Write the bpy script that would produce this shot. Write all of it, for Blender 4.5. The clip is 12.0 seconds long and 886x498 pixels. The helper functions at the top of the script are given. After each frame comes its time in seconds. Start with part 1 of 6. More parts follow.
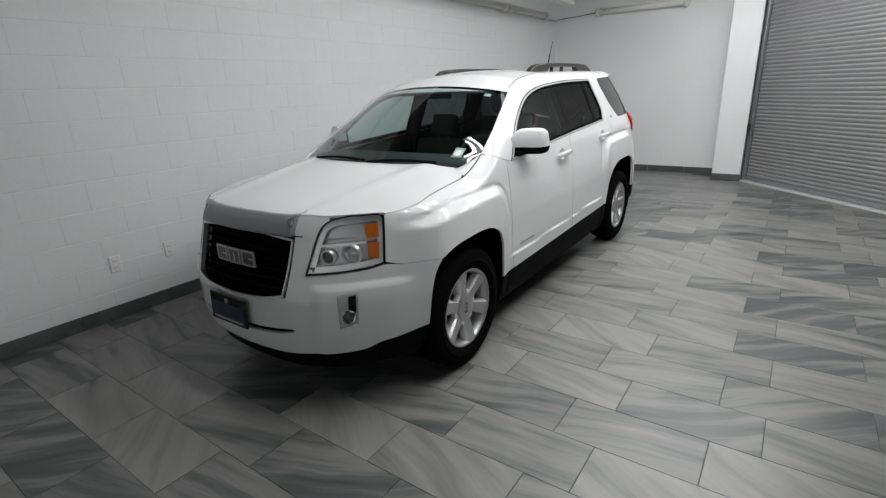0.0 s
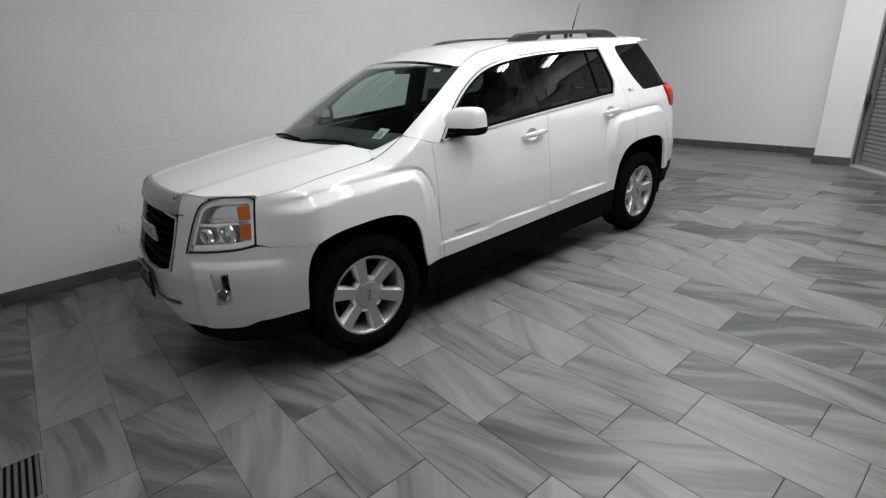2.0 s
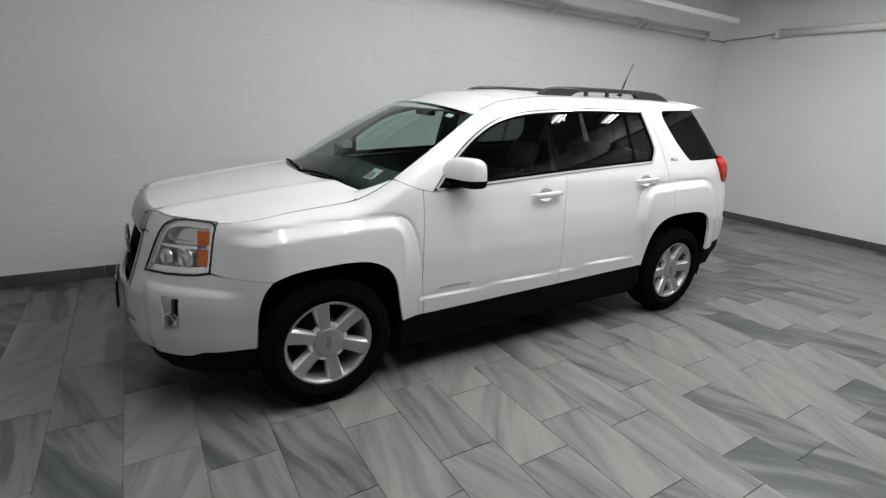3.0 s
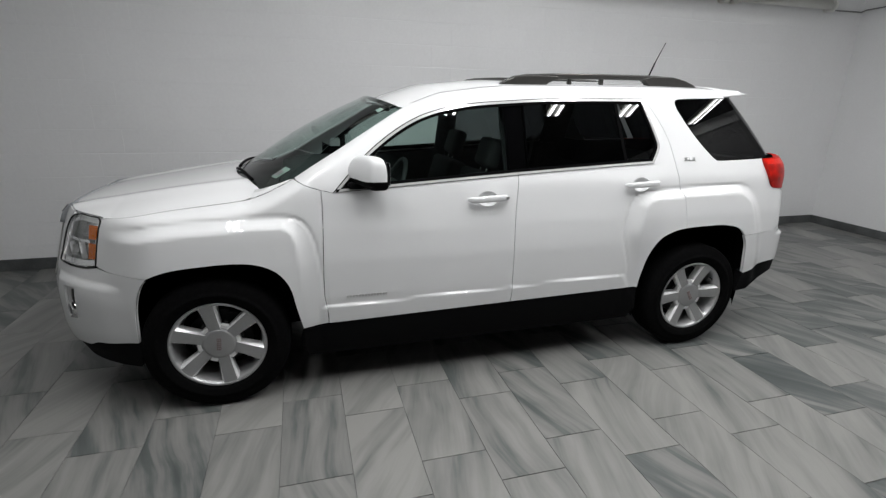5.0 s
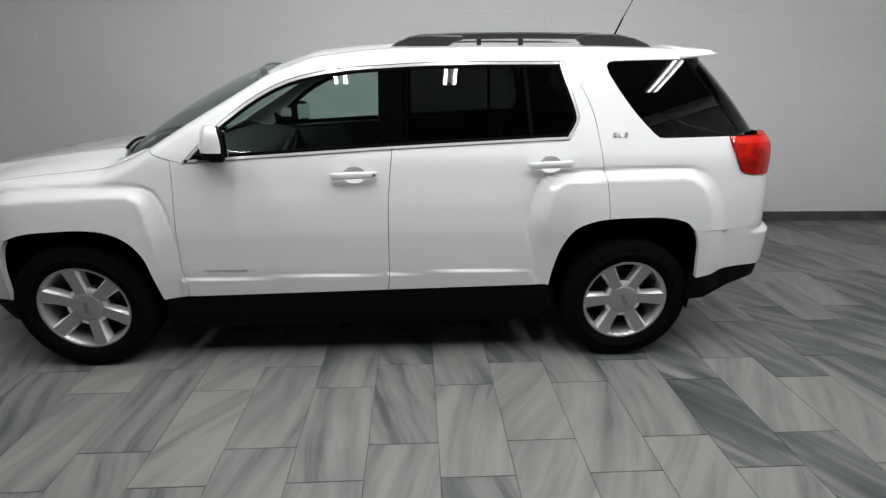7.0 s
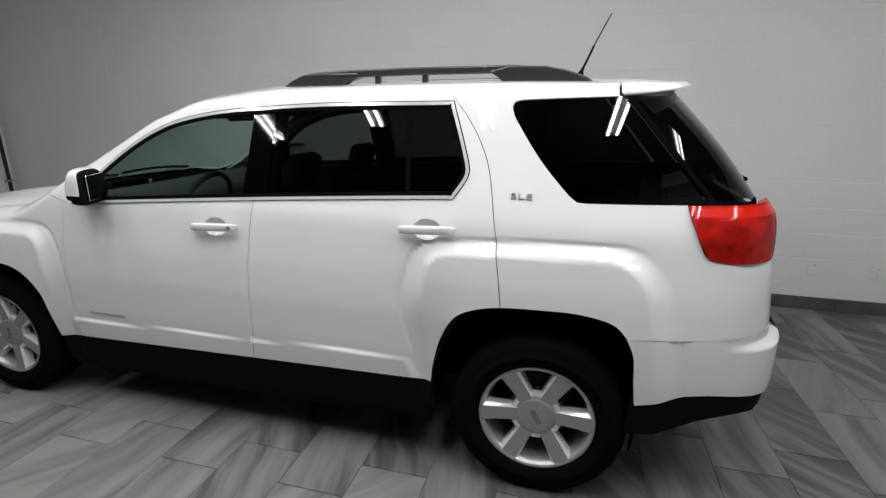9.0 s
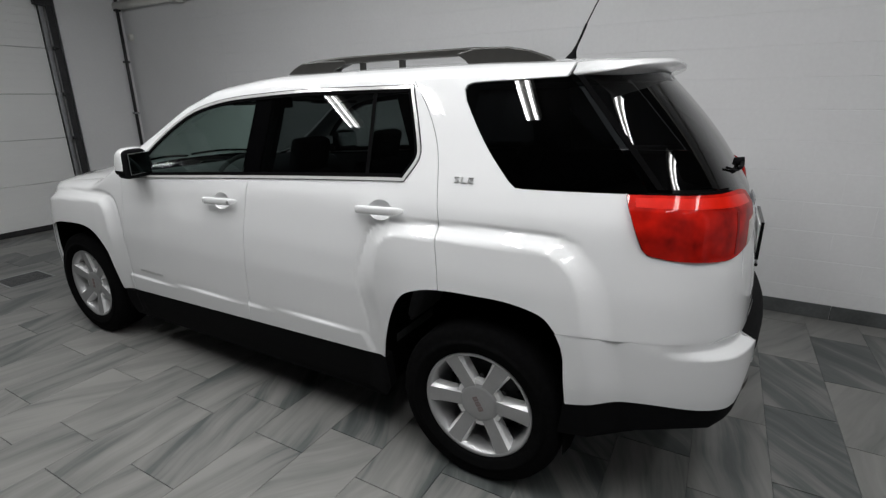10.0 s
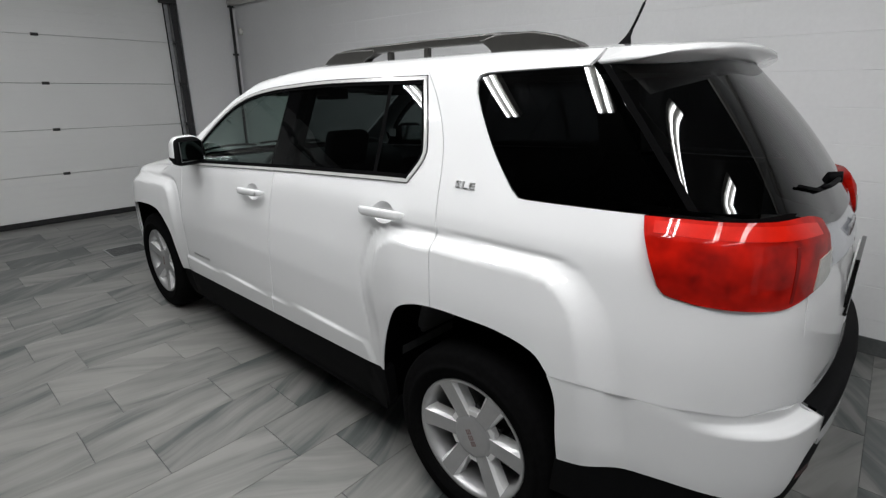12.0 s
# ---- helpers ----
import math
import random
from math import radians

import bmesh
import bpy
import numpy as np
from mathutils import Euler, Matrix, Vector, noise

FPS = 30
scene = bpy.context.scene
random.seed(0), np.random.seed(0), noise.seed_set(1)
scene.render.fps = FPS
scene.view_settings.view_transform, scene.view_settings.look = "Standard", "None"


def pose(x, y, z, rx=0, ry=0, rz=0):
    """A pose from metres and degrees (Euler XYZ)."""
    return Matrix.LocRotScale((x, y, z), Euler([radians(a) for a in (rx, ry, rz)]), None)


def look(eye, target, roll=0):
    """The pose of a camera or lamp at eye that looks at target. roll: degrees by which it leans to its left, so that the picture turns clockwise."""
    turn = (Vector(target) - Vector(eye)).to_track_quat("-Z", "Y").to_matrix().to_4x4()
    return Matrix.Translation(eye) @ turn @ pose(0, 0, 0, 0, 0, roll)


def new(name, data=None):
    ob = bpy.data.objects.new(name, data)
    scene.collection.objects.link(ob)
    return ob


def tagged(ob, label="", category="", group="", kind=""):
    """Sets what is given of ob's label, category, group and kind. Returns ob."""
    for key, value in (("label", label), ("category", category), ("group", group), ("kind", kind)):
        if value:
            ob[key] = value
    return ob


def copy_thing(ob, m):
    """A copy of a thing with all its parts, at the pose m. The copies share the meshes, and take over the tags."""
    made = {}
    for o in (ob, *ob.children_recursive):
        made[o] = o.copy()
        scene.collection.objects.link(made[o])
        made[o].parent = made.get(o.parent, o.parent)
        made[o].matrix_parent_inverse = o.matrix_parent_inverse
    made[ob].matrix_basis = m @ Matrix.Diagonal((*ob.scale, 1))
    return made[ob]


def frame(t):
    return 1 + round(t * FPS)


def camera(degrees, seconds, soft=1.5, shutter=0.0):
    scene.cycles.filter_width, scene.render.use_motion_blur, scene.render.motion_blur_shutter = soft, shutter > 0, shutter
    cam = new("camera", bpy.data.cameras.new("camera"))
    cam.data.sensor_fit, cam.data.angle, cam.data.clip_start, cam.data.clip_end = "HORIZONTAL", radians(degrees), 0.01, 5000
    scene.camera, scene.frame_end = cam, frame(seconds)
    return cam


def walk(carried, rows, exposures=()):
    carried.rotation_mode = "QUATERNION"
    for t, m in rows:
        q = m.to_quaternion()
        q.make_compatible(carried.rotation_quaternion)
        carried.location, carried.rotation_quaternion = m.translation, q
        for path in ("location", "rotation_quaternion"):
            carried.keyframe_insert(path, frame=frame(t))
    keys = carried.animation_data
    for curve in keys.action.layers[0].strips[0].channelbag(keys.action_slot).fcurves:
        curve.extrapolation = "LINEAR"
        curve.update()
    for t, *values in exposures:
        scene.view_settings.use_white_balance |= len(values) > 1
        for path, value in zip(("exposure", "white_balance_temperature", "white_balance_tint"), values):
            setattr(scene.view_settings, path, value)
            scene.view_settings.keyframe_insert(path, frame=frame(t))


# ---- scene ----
cam = camera(84.2, 12.0, soft=1.3)
PATH = [
    (0, (0.046, -0.065, 1.526), (-1.062, 1.481, 0.908), -2.3),
    (0.2, (0.159, -0.028, 1.541), (-0.987, 1.513, 0.983), -0.3),
    (0.5, (0.292, 0.077, 1.544), (-0.921, 1.563, 0.975), -0.2),
    (0.7, (0.376, 0.158, 1.540), (-0.879, 1.617, 0.996), -0.2),
    (1, (0.439, 0.319, 1.527), (-0.874, 1.73, 0.994), 0.6),
    (1.2, (0.520, 0.438, 1.538), (-0.816, 1.827, 1.003), -0.7),
    (1.5, (0.612, 0.582, 1.528), (-0.744, 1.947, 0.979), -2.2),
    (1.7, (0.709, 0.695, 1.530), (-0.730, 1.949, 0.933), -2.9),
    (2, (0.831, 0.84, 1.525), (-0.613, 2.027, 0.814), -3.5),
    (2.2, (0.848, 0.922, 1.539), (-0.578, 2.100, 0.777), -4.1),
    (2.5, (0.863, 1.072, 1.55), (-0.648, 2.189, 0.866), 1.1),
    (2.7, (0.867, 1.176, 1.561), (-0.691, 2.273, 0.954), 3.0),
    (4.3, (0.973, 2.11, 1.564), (-0.807, 2.781, 0.947), 0.1),
    (4.5, (0.999, 2.216, 1.552), (-0.789, 2.911, 0.984), 0.9),
    (4.7, (1.020, 2.339, 1.545), (-0.794, 2.966, 0.983), 0.3),
    (5, (1.085, 2.533, 1.563), (-0.748, 3.065, 0.965), 1.3),
    (5.2, (1.116, 2.655, 1.569), (-0.726, 3.131, 0.951), 0.4),
    (5.5, (1.107, 2.813, 1.557), (-0.748, 3.252, 0.952), 1.2),
    (5.7, (1.079, 2.919, 1.549), (-0.781, 3.325, 0.935), 2.0),
    (6, (1.057, 3.11, 1.546), (-0.83, 3.431, 0.965), 0.6),
    (6.2, (1.064, 3.229, 1.540), (-0.840, 3.493, 0.990), -0.1),
    (6.5, (1.092, 3.467, 1.544), (-0.812, 3.628, 0.954), 2.2),
    (6.7, (1.087, 3.592, 1.540), (-0.796, 3.701, 0.877), 1.1),
    (7, (1.035, 3.794, 1.539), (-0.836, 3.901, 0.84), 0.6),
    (9, (0.41, 5.013, 1.544), (-1.445, 4.512, 0.988), 0.2),
    (9.2, (0.343, 5.184, 1.542), (-1.471, 4.526, 1.016), -2.2),
    (9.5, (0.333, 5.356, 1.538), (-1.451, 4.64, 0.987), 1.2),
    (9.7, (0.274, 5.503, 1.522), (-1.463, 4.691, 0.953), 0.1),
    (10, (0.199, 5.643, 1.518), (-1.466, 4.705, 0.927), -0.5),
    (10.2, (0.098, 5.759, 1.506), (-1.520, 4.740, 0.919), -1.7),
    (10.5, (0.017, 5.901, 1.531), (-1.59, 4.871, 0.934), -1.6),
    (10.7, (-0.037, 6.015, 1.500), (-1.581, 4.882, 0.924), -1.3),
    (11, (-0.08, 6.159, 1.512), (-1.558, 4.993, 0.839), 2.7),
    (11.2, (-0.130, 6.205, 1.494), (-1.626, 5.009, 0.919), 0.9),
    (11.5, (-0.127, 6.166, 1.507), (-1.572, 5.018, 0.737), 0.5),
    (11.7, (-0.200, 6.040, 1.490), (-1.583, 4.822, 0.714), 1.8),
    (12, (-0.198, 5.825, 1.517), (-1.612, 4.552, 0.901), 0.0),
]
walk(cam, [(t, look(eye, target, roll)) for t, eye, target, roll in PATH],
     [(0.0, 0.09), (1.0, 0.13), (2.0, 0.05), (2.5, 0.07), (4.5, 0.0), (5.5, 0.0), (7.0, -0.05), (9.0, -0.21), (9.5, -0.28), (10.5, -0.30), (11.0, -0.28), (11.5, -0.17), (12.0, -0.10)])

# ---------------------------------------------------------------- world, light
XW, YN, YS, ZC = -3.87, 9.25, -1.42, 3.40      # west wall, north wall, south wall, ceiling

world = bpy.data.worlds.new("world")
scene.world = world
world.use_nodes = True
world.node_tree.nodes["Background"].inputs[0].default_value = (0.8, 0.85, 0.9, 1)
world.node_tree.nodes["Background"].inputs[1].default_value = 0.0


LAMP_X, LAMP_W = -0.62, 15.0


def lamp_area(name, x, y, z, sx, sy, power, colour=(0.98, 0.985, 0.99)):
    """A downward area lamp under a tube fitting."""
    data = bpy.data.lights.new(name, "AREA")
    data.shape, data.size, data.size_y, data.energy, data.color = "RECTANGLE", sx, sy, power, colour
    ob = new(name, data)
    ob.matrix_world = pose(x, y, z)
    return ob


# ---------------------------------------------------------------- materials
def material(name, colour, rough=0.5, metal=0.0, coat=0.0, spec=0.5, grain=0.0, grain_scale=40.0, bump=0.0,
             bump_scale=200.0, stain=0.0, stain_scale=1.5, emit=0.0):
    """A painted or moulded surface: base colour with large stains, fine grain and fine relief."""
    m = bpy.data.materials.new(name)
    m.use_nodes = True
    nt = m.node_tree
    p = nt.nodes["Principled BSDF"]
    p.inputs["Base Color"].default_value = (*colour, 1)
    p.inputs["Roughness"].default_value = rough
    p.inputs["Metallic"].default_value = metal
    p.inputs["Coat Weight"].default_value = coat
    p.inputs["Coat Roughness"].default_value = 0.02
    p.inputs["Specular IOR Level"].default_value = spec
    if emit:
        p.inputs["Emission Color"].default_value = (*colour, 1)
        p.inputs["Emission Strength"].default_value = emit
    geo = nt.nodes.new("ShaderNodeNewGeometry")
    if grain or stain:
        col = None
        for amount, scale, detail in ((stain, stain_scale, 4), (grain, grain_scale, 6)):
            if not amount:
                continue
            n = nt.nodes.new("ShaderNodeTexNoise")
            n.inputs["Scale"].default_value, n.inputs["Detail"].default_value = scale, detail
            nt.links.new(geo.outputs["Position"], n.inputs["Vector"])
            r = nt.nodes.new("ShaderNodeMapRange")
            r.inputs["From Min"].default_value, r.inputs["From Max"].default_value = 0.3, 0.7
            r.inputs["To Min"].default_value, r.inputs["To Max"].default_value = 1 - amount, 1 + amount
            nt.links.new(n.outputs["Fac"], r.inputs["Value"])
            mix = nt.nodes.new("ShaderNodeVectorMath")
            mix.operation = "SCALE"
            mix.inputs[0].default_value = colour
            if col:
                nt.links.new(col, mix.inputs[0])
            nt.links.new(r.outputs[0], mix.inputs["Scale"])
            col = mix.outputs[0]
        nt.links.new(col, p.inputs["Base Color"])
    if bump:
        n = nt.nodes.new("ShaderNodeTexNoise")
        n.inputs["Scale"].default_value, n.inputs["Detail"].default_value = bump_scale, 4
        nt.links.new(geo.outputs["Position"], n.inputs["Vector"])
        b = nt.nodes.new("ShaderNodeBump")
        b.inputs["Strength"].default_value, b.inputs["Distance"].default_value = bump, 0.004
        nt.links.new(n.outputs["Fac"], b.inputs["Height"])
        nt.links.new(b.outputs[0], p.inputs["Normal"])
    return m


def stone_material():
    """Glazed grey stone tile with long diagonal veins; every tile is cut from another place of the slab."""
    m = bpy.data.materials.new("grey_veined_tile")
    m.use_nodes = True
    nt = m.node_tree
    N, L = nt.nodes.new, nt.links.new
    p = nt.nodes["Principled BSDF"]
    geo, info = N("ShaderNodeNewGeometry"), N("ShaderNodeObjectInfo")
    rnd = N("ShaderNodeMath"); rnd.operation = "ADD"
    L(geo.outputs["Random Per Island"], rnd.inputs[0]); L(info.outputs["Random"], rnd.inputs[1])
    white = N("ShaderNodeTexWhiteNoise"); white.noise_dimensions = "1D"
    L(rnd.outputs[0], white.inputs["W"])
    far = N("ShaderNodeVectorMath"); far.operation = "SCALE"; far.inputs["Scale"].default_value = 60
    L(white.outputs["Color"], far.inputs[0])
    place = N("ShaderNodeVectorMath"); place.operation = "ADD"
    L(geo.outputs["Position"], place.inputs[0]); L(far.outputs[0], place.inputs[1])
    # vein direction swings from tile to tile
    ang = N("ShaderNodeMapRange")
    ang.inputs["To Min"].default_value, ang.inputs["To Max"].default_value = -0.95, 0.75
    L(white.outputs["Value"], ang.inputs["Value"])
    rot = N("ShaderNodeVectorRotate"); rot.rotation_type = "Z_AXIS"
    L(place.outputs[0], rot.inputs["Vector"]); L(ang.outputs[0], rot.inputs["Angle"])
    # slow bend of the veins
    bend = N("ShaderNodeTexNoise"); bend.inputs["Scale"].default_value, bend.inputs["Detail"].default_value = 1.6, 2
    L(rot.outputs[0], bend.inputs["Vector"])
    bs = N("ShaderNodeVectorMath"); bs.operation = "SCALE"; bs.inputs["Scale"].default_value = 0.16
    L(bend.outputs["Color"], bs.inputs[0])
    bent = N("ShaderNodeVectorMath"); bent.operation = "ADD"
    L(rot.outputs[0], bent.inputs[0]); L(bs.outputs[0], bent.inputs[1])
    values = []
    for sx, sy, detail, seed in ((0.9, 7.0, 3, 0.0), (1.5, 16.0, 4, 3.7), (5.0, 80.0, 3, 9.1), (4.5, 6.5, 5, 5.3)):
        mp = N("ShaderNodeMapping")
        mp.inputs["Scale"].default_value = (sx, sy, 1)
        mp.inputs["Location"].default_value = (seed, seed, seed)
        L(bent.outputs[0], mp.inputs["Vector"])
        n = N("ShaderNodeTexNoise"); n.inputs["Scale"].default_value, n.inputs["Detail"].default_value = 1.0, detail
        L(mp.outputs[0], n.inputs["Vector"])
        values.append(n.outputs["Fac"])
    a = N("ShaderNodeMath"); a.operation = "MULTIPLY_ADD"; a.inputs[1].default_value = 0.46
    L(values[0], a.inputs[0])
    b = N("ShaderNodeMath"); b.operation = "MULTIPLY_ADD"; b.inputs[1].default_value = 0.42
    d = N("ShaderNodeMath"); d.operation = "MULTIPLY"; d.inputs[1].default_value = 0.11
    L(values[3], d.inputs[0]); L(d.outputs[0], b.inputs[2])
    L(values[1], b.inputs[0]); L(b.outputs[0], a.inputs[2])
    c = N("ShaderNodeMath"); c.operation = "MULTIPLY_ADD"; c.inputs[1].default_value = 0.09
    L(values[2], c.inputs[0]); L(a.outputs[0], c.inputs[2])
    shade = N("ShaderNodeMapRange")
    shade.inputs["To Min"].default_value, shade.inputs["To Max"].default_value = -0.095, 0.095
    L(white.outputs["Value"], shade.inputs["Value"])
    tone = N("ShaderNodeMath"); tone.operation = "ADD"
    L(c.outputs[0], tone.inputs[0]); L(shade.outputs[0], tone.inputs[1])
    ramp = N("ShaderNodeValToRGB")
    e = ramp.color_ramp.elements
    e[0].position, e[0].color = 0.34, (0.050, 0.058, 0.057, 1)
    e[1].position, e[1].color = 0.68, (0.245, 0.242, 0.231, 1)
    k = ramp.color_ramp.elements.new(0.46); k.color = (0.095, 0.104, 0.101, 1)
    k = ramp.color_ramp.elements.new(0.53); k.color = (0.172, 0.173, 0.166, 1)
    L(tone.outputs[0], ramp.inputs["Fac"])
    L(ramp.outputs["Color"], p.inputs["Base Color"])
    gl = N("ShaderNodeMapRange")
    gl.inputs["To Min"].default_value, gl.inputs["To Max"].default_value = 0.26, 0.42
    L(values[1], gl.inputs["Value"]); L(gl.outputs[0], p.inputs["Roughness"])
    bp = N("ShaderNodeBump"); bp.inputs["Strength"].default_value, bp.inputs["Distance"].default_value = 0.15, 0.002
    L(values[2], bp.inputs["Height"]); L(bp.outputs[0], p.inputs["Normal"])
    return m


TILE = stone_material()
TILE_DARK = material("dark_tile_base", (0.085, 0.090, 0.090), 0.38, stain=0.30, stain_scale=5.0, grain=0.12, grain_scale=60)
GROUT = material("grey_grout", (0.105, 0.108, 0.106), 0.9, grain=0.2)
WALL_PAINT = material("white_wall_paint", (0.79, 0.795, 0.80), 0.55, stain=0.02, grain=0.015, bump=0.12, bump_scale=90)
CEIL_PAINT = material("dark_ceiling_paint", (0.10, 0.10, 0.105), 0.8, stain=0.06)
# unseen east side: dimness put into the colour, keeps window reflections dark
FAR_DIM = material("dim_unseen_wall", (0.13, 0.13, 0.135), 0.7, stain=0.05)
PIPE_PAINT = material("white_pipe_paint", (0.78, 0.78, 0.74), 0.4, stain=0.03, grain=0.03)
STEEL_SLAT = material("grey_shutter_steel", (0.27, 0.27, 0.275), 0.45, metal=0.25, stain=0.04, grain=0.03)
DOOR_WHITE = material("white_door_skin", (0.84, 0.85, 0.84), 0.42, stain=0.015, bump=0.1, bump_scale=400)
BLACK_RUBBER = material("black_rubber", (0.018, 0.018, 0.019), 0.75, grain=0.2, bump=0.15, bump_scale=250)
GALV = material("galvanised_steel", (0.42, 0.43, 0.44), 0.38, metal=0.9, stain=0.1, grain=0.1)
DARK_STEEL = material("dark_steel", (0.05, 0.05, 0.052), 0.45, metal=0.6, grain=0.15)
PLASTIC_WHITE = material("white_plastic", (0.80, 0.80, 0.79), 0.35)
CABLE = material("grey_cable", (0.25, 0.25, 0.25), 0.6)
GLOW = material("lit_tube", (0.98, 0.985, 0.99), 0.4, emit=9.0)


# ---------------------------------------------------------------- helpers for meshes
def mesh_object(name, bm, mat, parent=None, smooth=False, matrix=None):
    me = bpy.data.meshes.new(name)
    bm.normal_update()
    bm.to_mesh(me)
    bm.free()
    for m in mat if isinstance(mat, (list, tuple)) else (mat,):
        me.materials.append(m)
    if smooth:
        for f in me.polygons:
            f.use_smooth = True
    ob = new(name, me)
    if parent:
        ob.parent = parent
    if matrix:
        ob.matrix_local = matrix
    return ob


def part(name, bm, mat, parent, label="", smooth=False, matrix=None):
    ob = mesh_object(name, bm, mat, parent, smooth, matrix)
    if label:
        ob["label"] = label
    return ob


def thing(name, label, category, at=None, group="", kind=""):
    ob = new(name)
    ob.empty_display_size = 0.1
    if at:
        ob.matrix_world = at
    return tagged(ob, label, category, group, kind)


def add_box(bm, x0, y0, z0, x1, y1, z1, bevel=0.0, segments=1):
    vs = [bm.verts.new((x, y, z)) for x in (x0, x1) for y in (y0, y1) for z in (z0, z1)]
    fs = [bm.faces.new([vs[i] for i in q]) for q in
          ((0, 1, 3, 2), (4, 6, 7, 5), (0, 4, 5, 1), (2, 3, 7, 6), (0, 2, 6, 4), (1, 5, 7, 3))]
    if bevel:
        edges = {e for f in fs for e in f.edges}
        bmesh.ops.bevel(bm, geom=list(edges), offset=bevel, segments=segments, affect="EDGES", profile=0.5)
    return bm


def box(x0, y0, z0, x1, y1, z1, bevel=0.0, segments=1):
    return add_box(bmesh.new(), x0, y0, z0, x1, y1, z1, bevel, segments)


def add_tube(bm, a, b, r, n=16, r2=None, caps=True):
    """A round bar from a to b."""
    a, b = Vector(a), Vector(b)
    m = Matrix.Translation((a + b) / 2) @ (b - a).to_track_quat("Z", "Y").to_matrix().to_4x4()
    bmesh.ops.create_cone(bm, cap_ends=caps, segments=n, radius1=r, radius2=r if r2 is None else r2, depth=(b - a).length, matrix=m)
    return bm


def tube(a, b, r, n=16, r2=None):
    return add_tube(bmesh.new(), a, b, r, n, r2)


def add_path_tube(bm, pts, r, n=10):
    """A bent round bar along pts."""
    pts = [Vector(p) for p in pts]
    rings = []
    for i, p in enumerate(pts):
        d = (pts[min(i + 1, len(pts) - 1)] - pts[max(i - 1, 0)]).normalized()
        q = d.to_track_quat("Z", "Y")
        rings.append([bm.verts.new(p + q @ Vector((r * math.cos(2 * math.pi * k / n), r * math.sin(2 * math.pi * k / n), 0))) for k in range(n)])
    for a, b in zip(rings, rings[1:]):
        for k in range(n):
            bm.faces.new((a[k], a[(k + 1) % n], b[(k + 1) % n], b[k]))
    bm.faces.new(rings[0][::-1])
    bm.faces.new(rings[-1])
    return bm


# ---------------------------------------------------------------- room shell
X_E = 6.5
floor = thing("floor", "grey veined stone-look tiles laid in running bond with dark grout", "floor", kind="structure")
part("grout_bed", box(XW - 0.2, YS - 0.2, -0.12, X_E + 0.2, YN + 0.2, -0.004), GROUT, floor, "dark grout between the tiles")

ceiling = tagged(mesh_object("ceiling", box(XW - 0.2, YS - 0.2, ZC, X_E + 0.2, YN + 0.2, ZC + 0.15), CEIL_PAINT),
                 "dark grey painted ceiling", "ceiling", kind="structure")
wall_west = thing("wall_west", "white painted concrete block wall with faint joints", "wall", kind="structure")
part("wall_core", box(XW - 0.2, YS - 0.2, 0, XW - 0.0024, YN + 0.2, ZC), WALL_PAINT, wall_west)
wall_north = tagged(mesh_object("wall_north", box(XW, YN, 0, -0.95, YN + 0.2, ZC), WALL_PAINT),
                    "smooth white painted wall with a dark tile base", "wall", kind="structure")
pier = tagged(mesh_object("pier", box(-0.95, 8.72, 0, -0.56, YN + 0.2, ZC, 0.008), WALL_PAINT),
              "white painted square pier beside the roller shutter", "pier", kind="structure")
wall_south = thing("wall_south", "white painted block wall with a wide door opening", "wall", kind="structure")
part("wall_side", box(XW, YS - 0.2, 0, -3.01, YS, ZC), WALL_PAINT, wall_south)
part("wall_side", box(2.2, YS - 0.2, 0, X_E, YS, ZC), WALL_PAINT, wall_south)
part("wall_head", box(-3.01, YS - 0.2, 3.2, 2.2, YS, ZC), WALL_PAINT, wall_south)
# added out of view to close the room; dark so the glass mirrors little
wall_east = tagged(mesh_object("wall_east", box(X_E, YS - 0.2, 0, X_E + 0.2, 4.2, ZC), FAR_DIM),
                   "plain unseen closing wall, darkened to stand for a dim far side", "wall", kind="structure")
# slanting wall with the roller shutter
D45 = Matrix.Translation((-0.55, 8.86, 0)) @ Matrix.Rotation(radians(-45), 4, "Z")   # local x runs along the shutter, -y faces the room
wall_slant = thing("wall_slant", "white painted slanting wall round the roller shutter", "wall", D45, kind="structure")
part("wall_head", box(0, 0, 3.1, 3.6, 0.2, ZC), WALL_PAINT, wall_slant)
# unseen stretch past the shutter, darkened like the east wall
part("wall_side", box(3.6, 0, 0, 10.0, 0.2, ZC), FAR_DIM, wall_slant)

# ---------------------------------------------------------------- lamps on the ceiling
fixture = None
for x, y, strength in ((LAMP_X + 0.25, 1.80, 0.86), (LAMP_X, 3.05, 1.14), (LAMP_X, 4.15, 1.08), (LAMP_X, 5.40, 1.03), (LAMP_X, 6.35, 0.68), (LAMP_X, 7.35, 0.62)):
    if fixture is None:
        fixture = thing("ceiling_light", "twin tube fluorescent batten, lit, under the dark ceiling", "ceiling light", pose(x, y, ZC), "ceiling lights")
        part("housing", box(-1.24, -0.075, -0.075, 1.24, 0.075, 0.0, 0.006), PIPE_PAINT, fixture, "white metal housing")
        for dx in (-0.61, 0.61):
            for dy in (-0.048, 0.048):
                part("tube", tube((dx - 0.59, dy, -0.094), (dx + 0.59, dy, -0.094), 0.016, 12), GLOW, fixture, "lit white tube", True)
    else:
        copy_thing(fixture, pose(x, y, ZC))
    for dy in (-0.048, 0.048):
        lamp_area("tube_light", x, y + dy, ZC - 0.113, 2.36, 0.034, LAMP_W * strength)

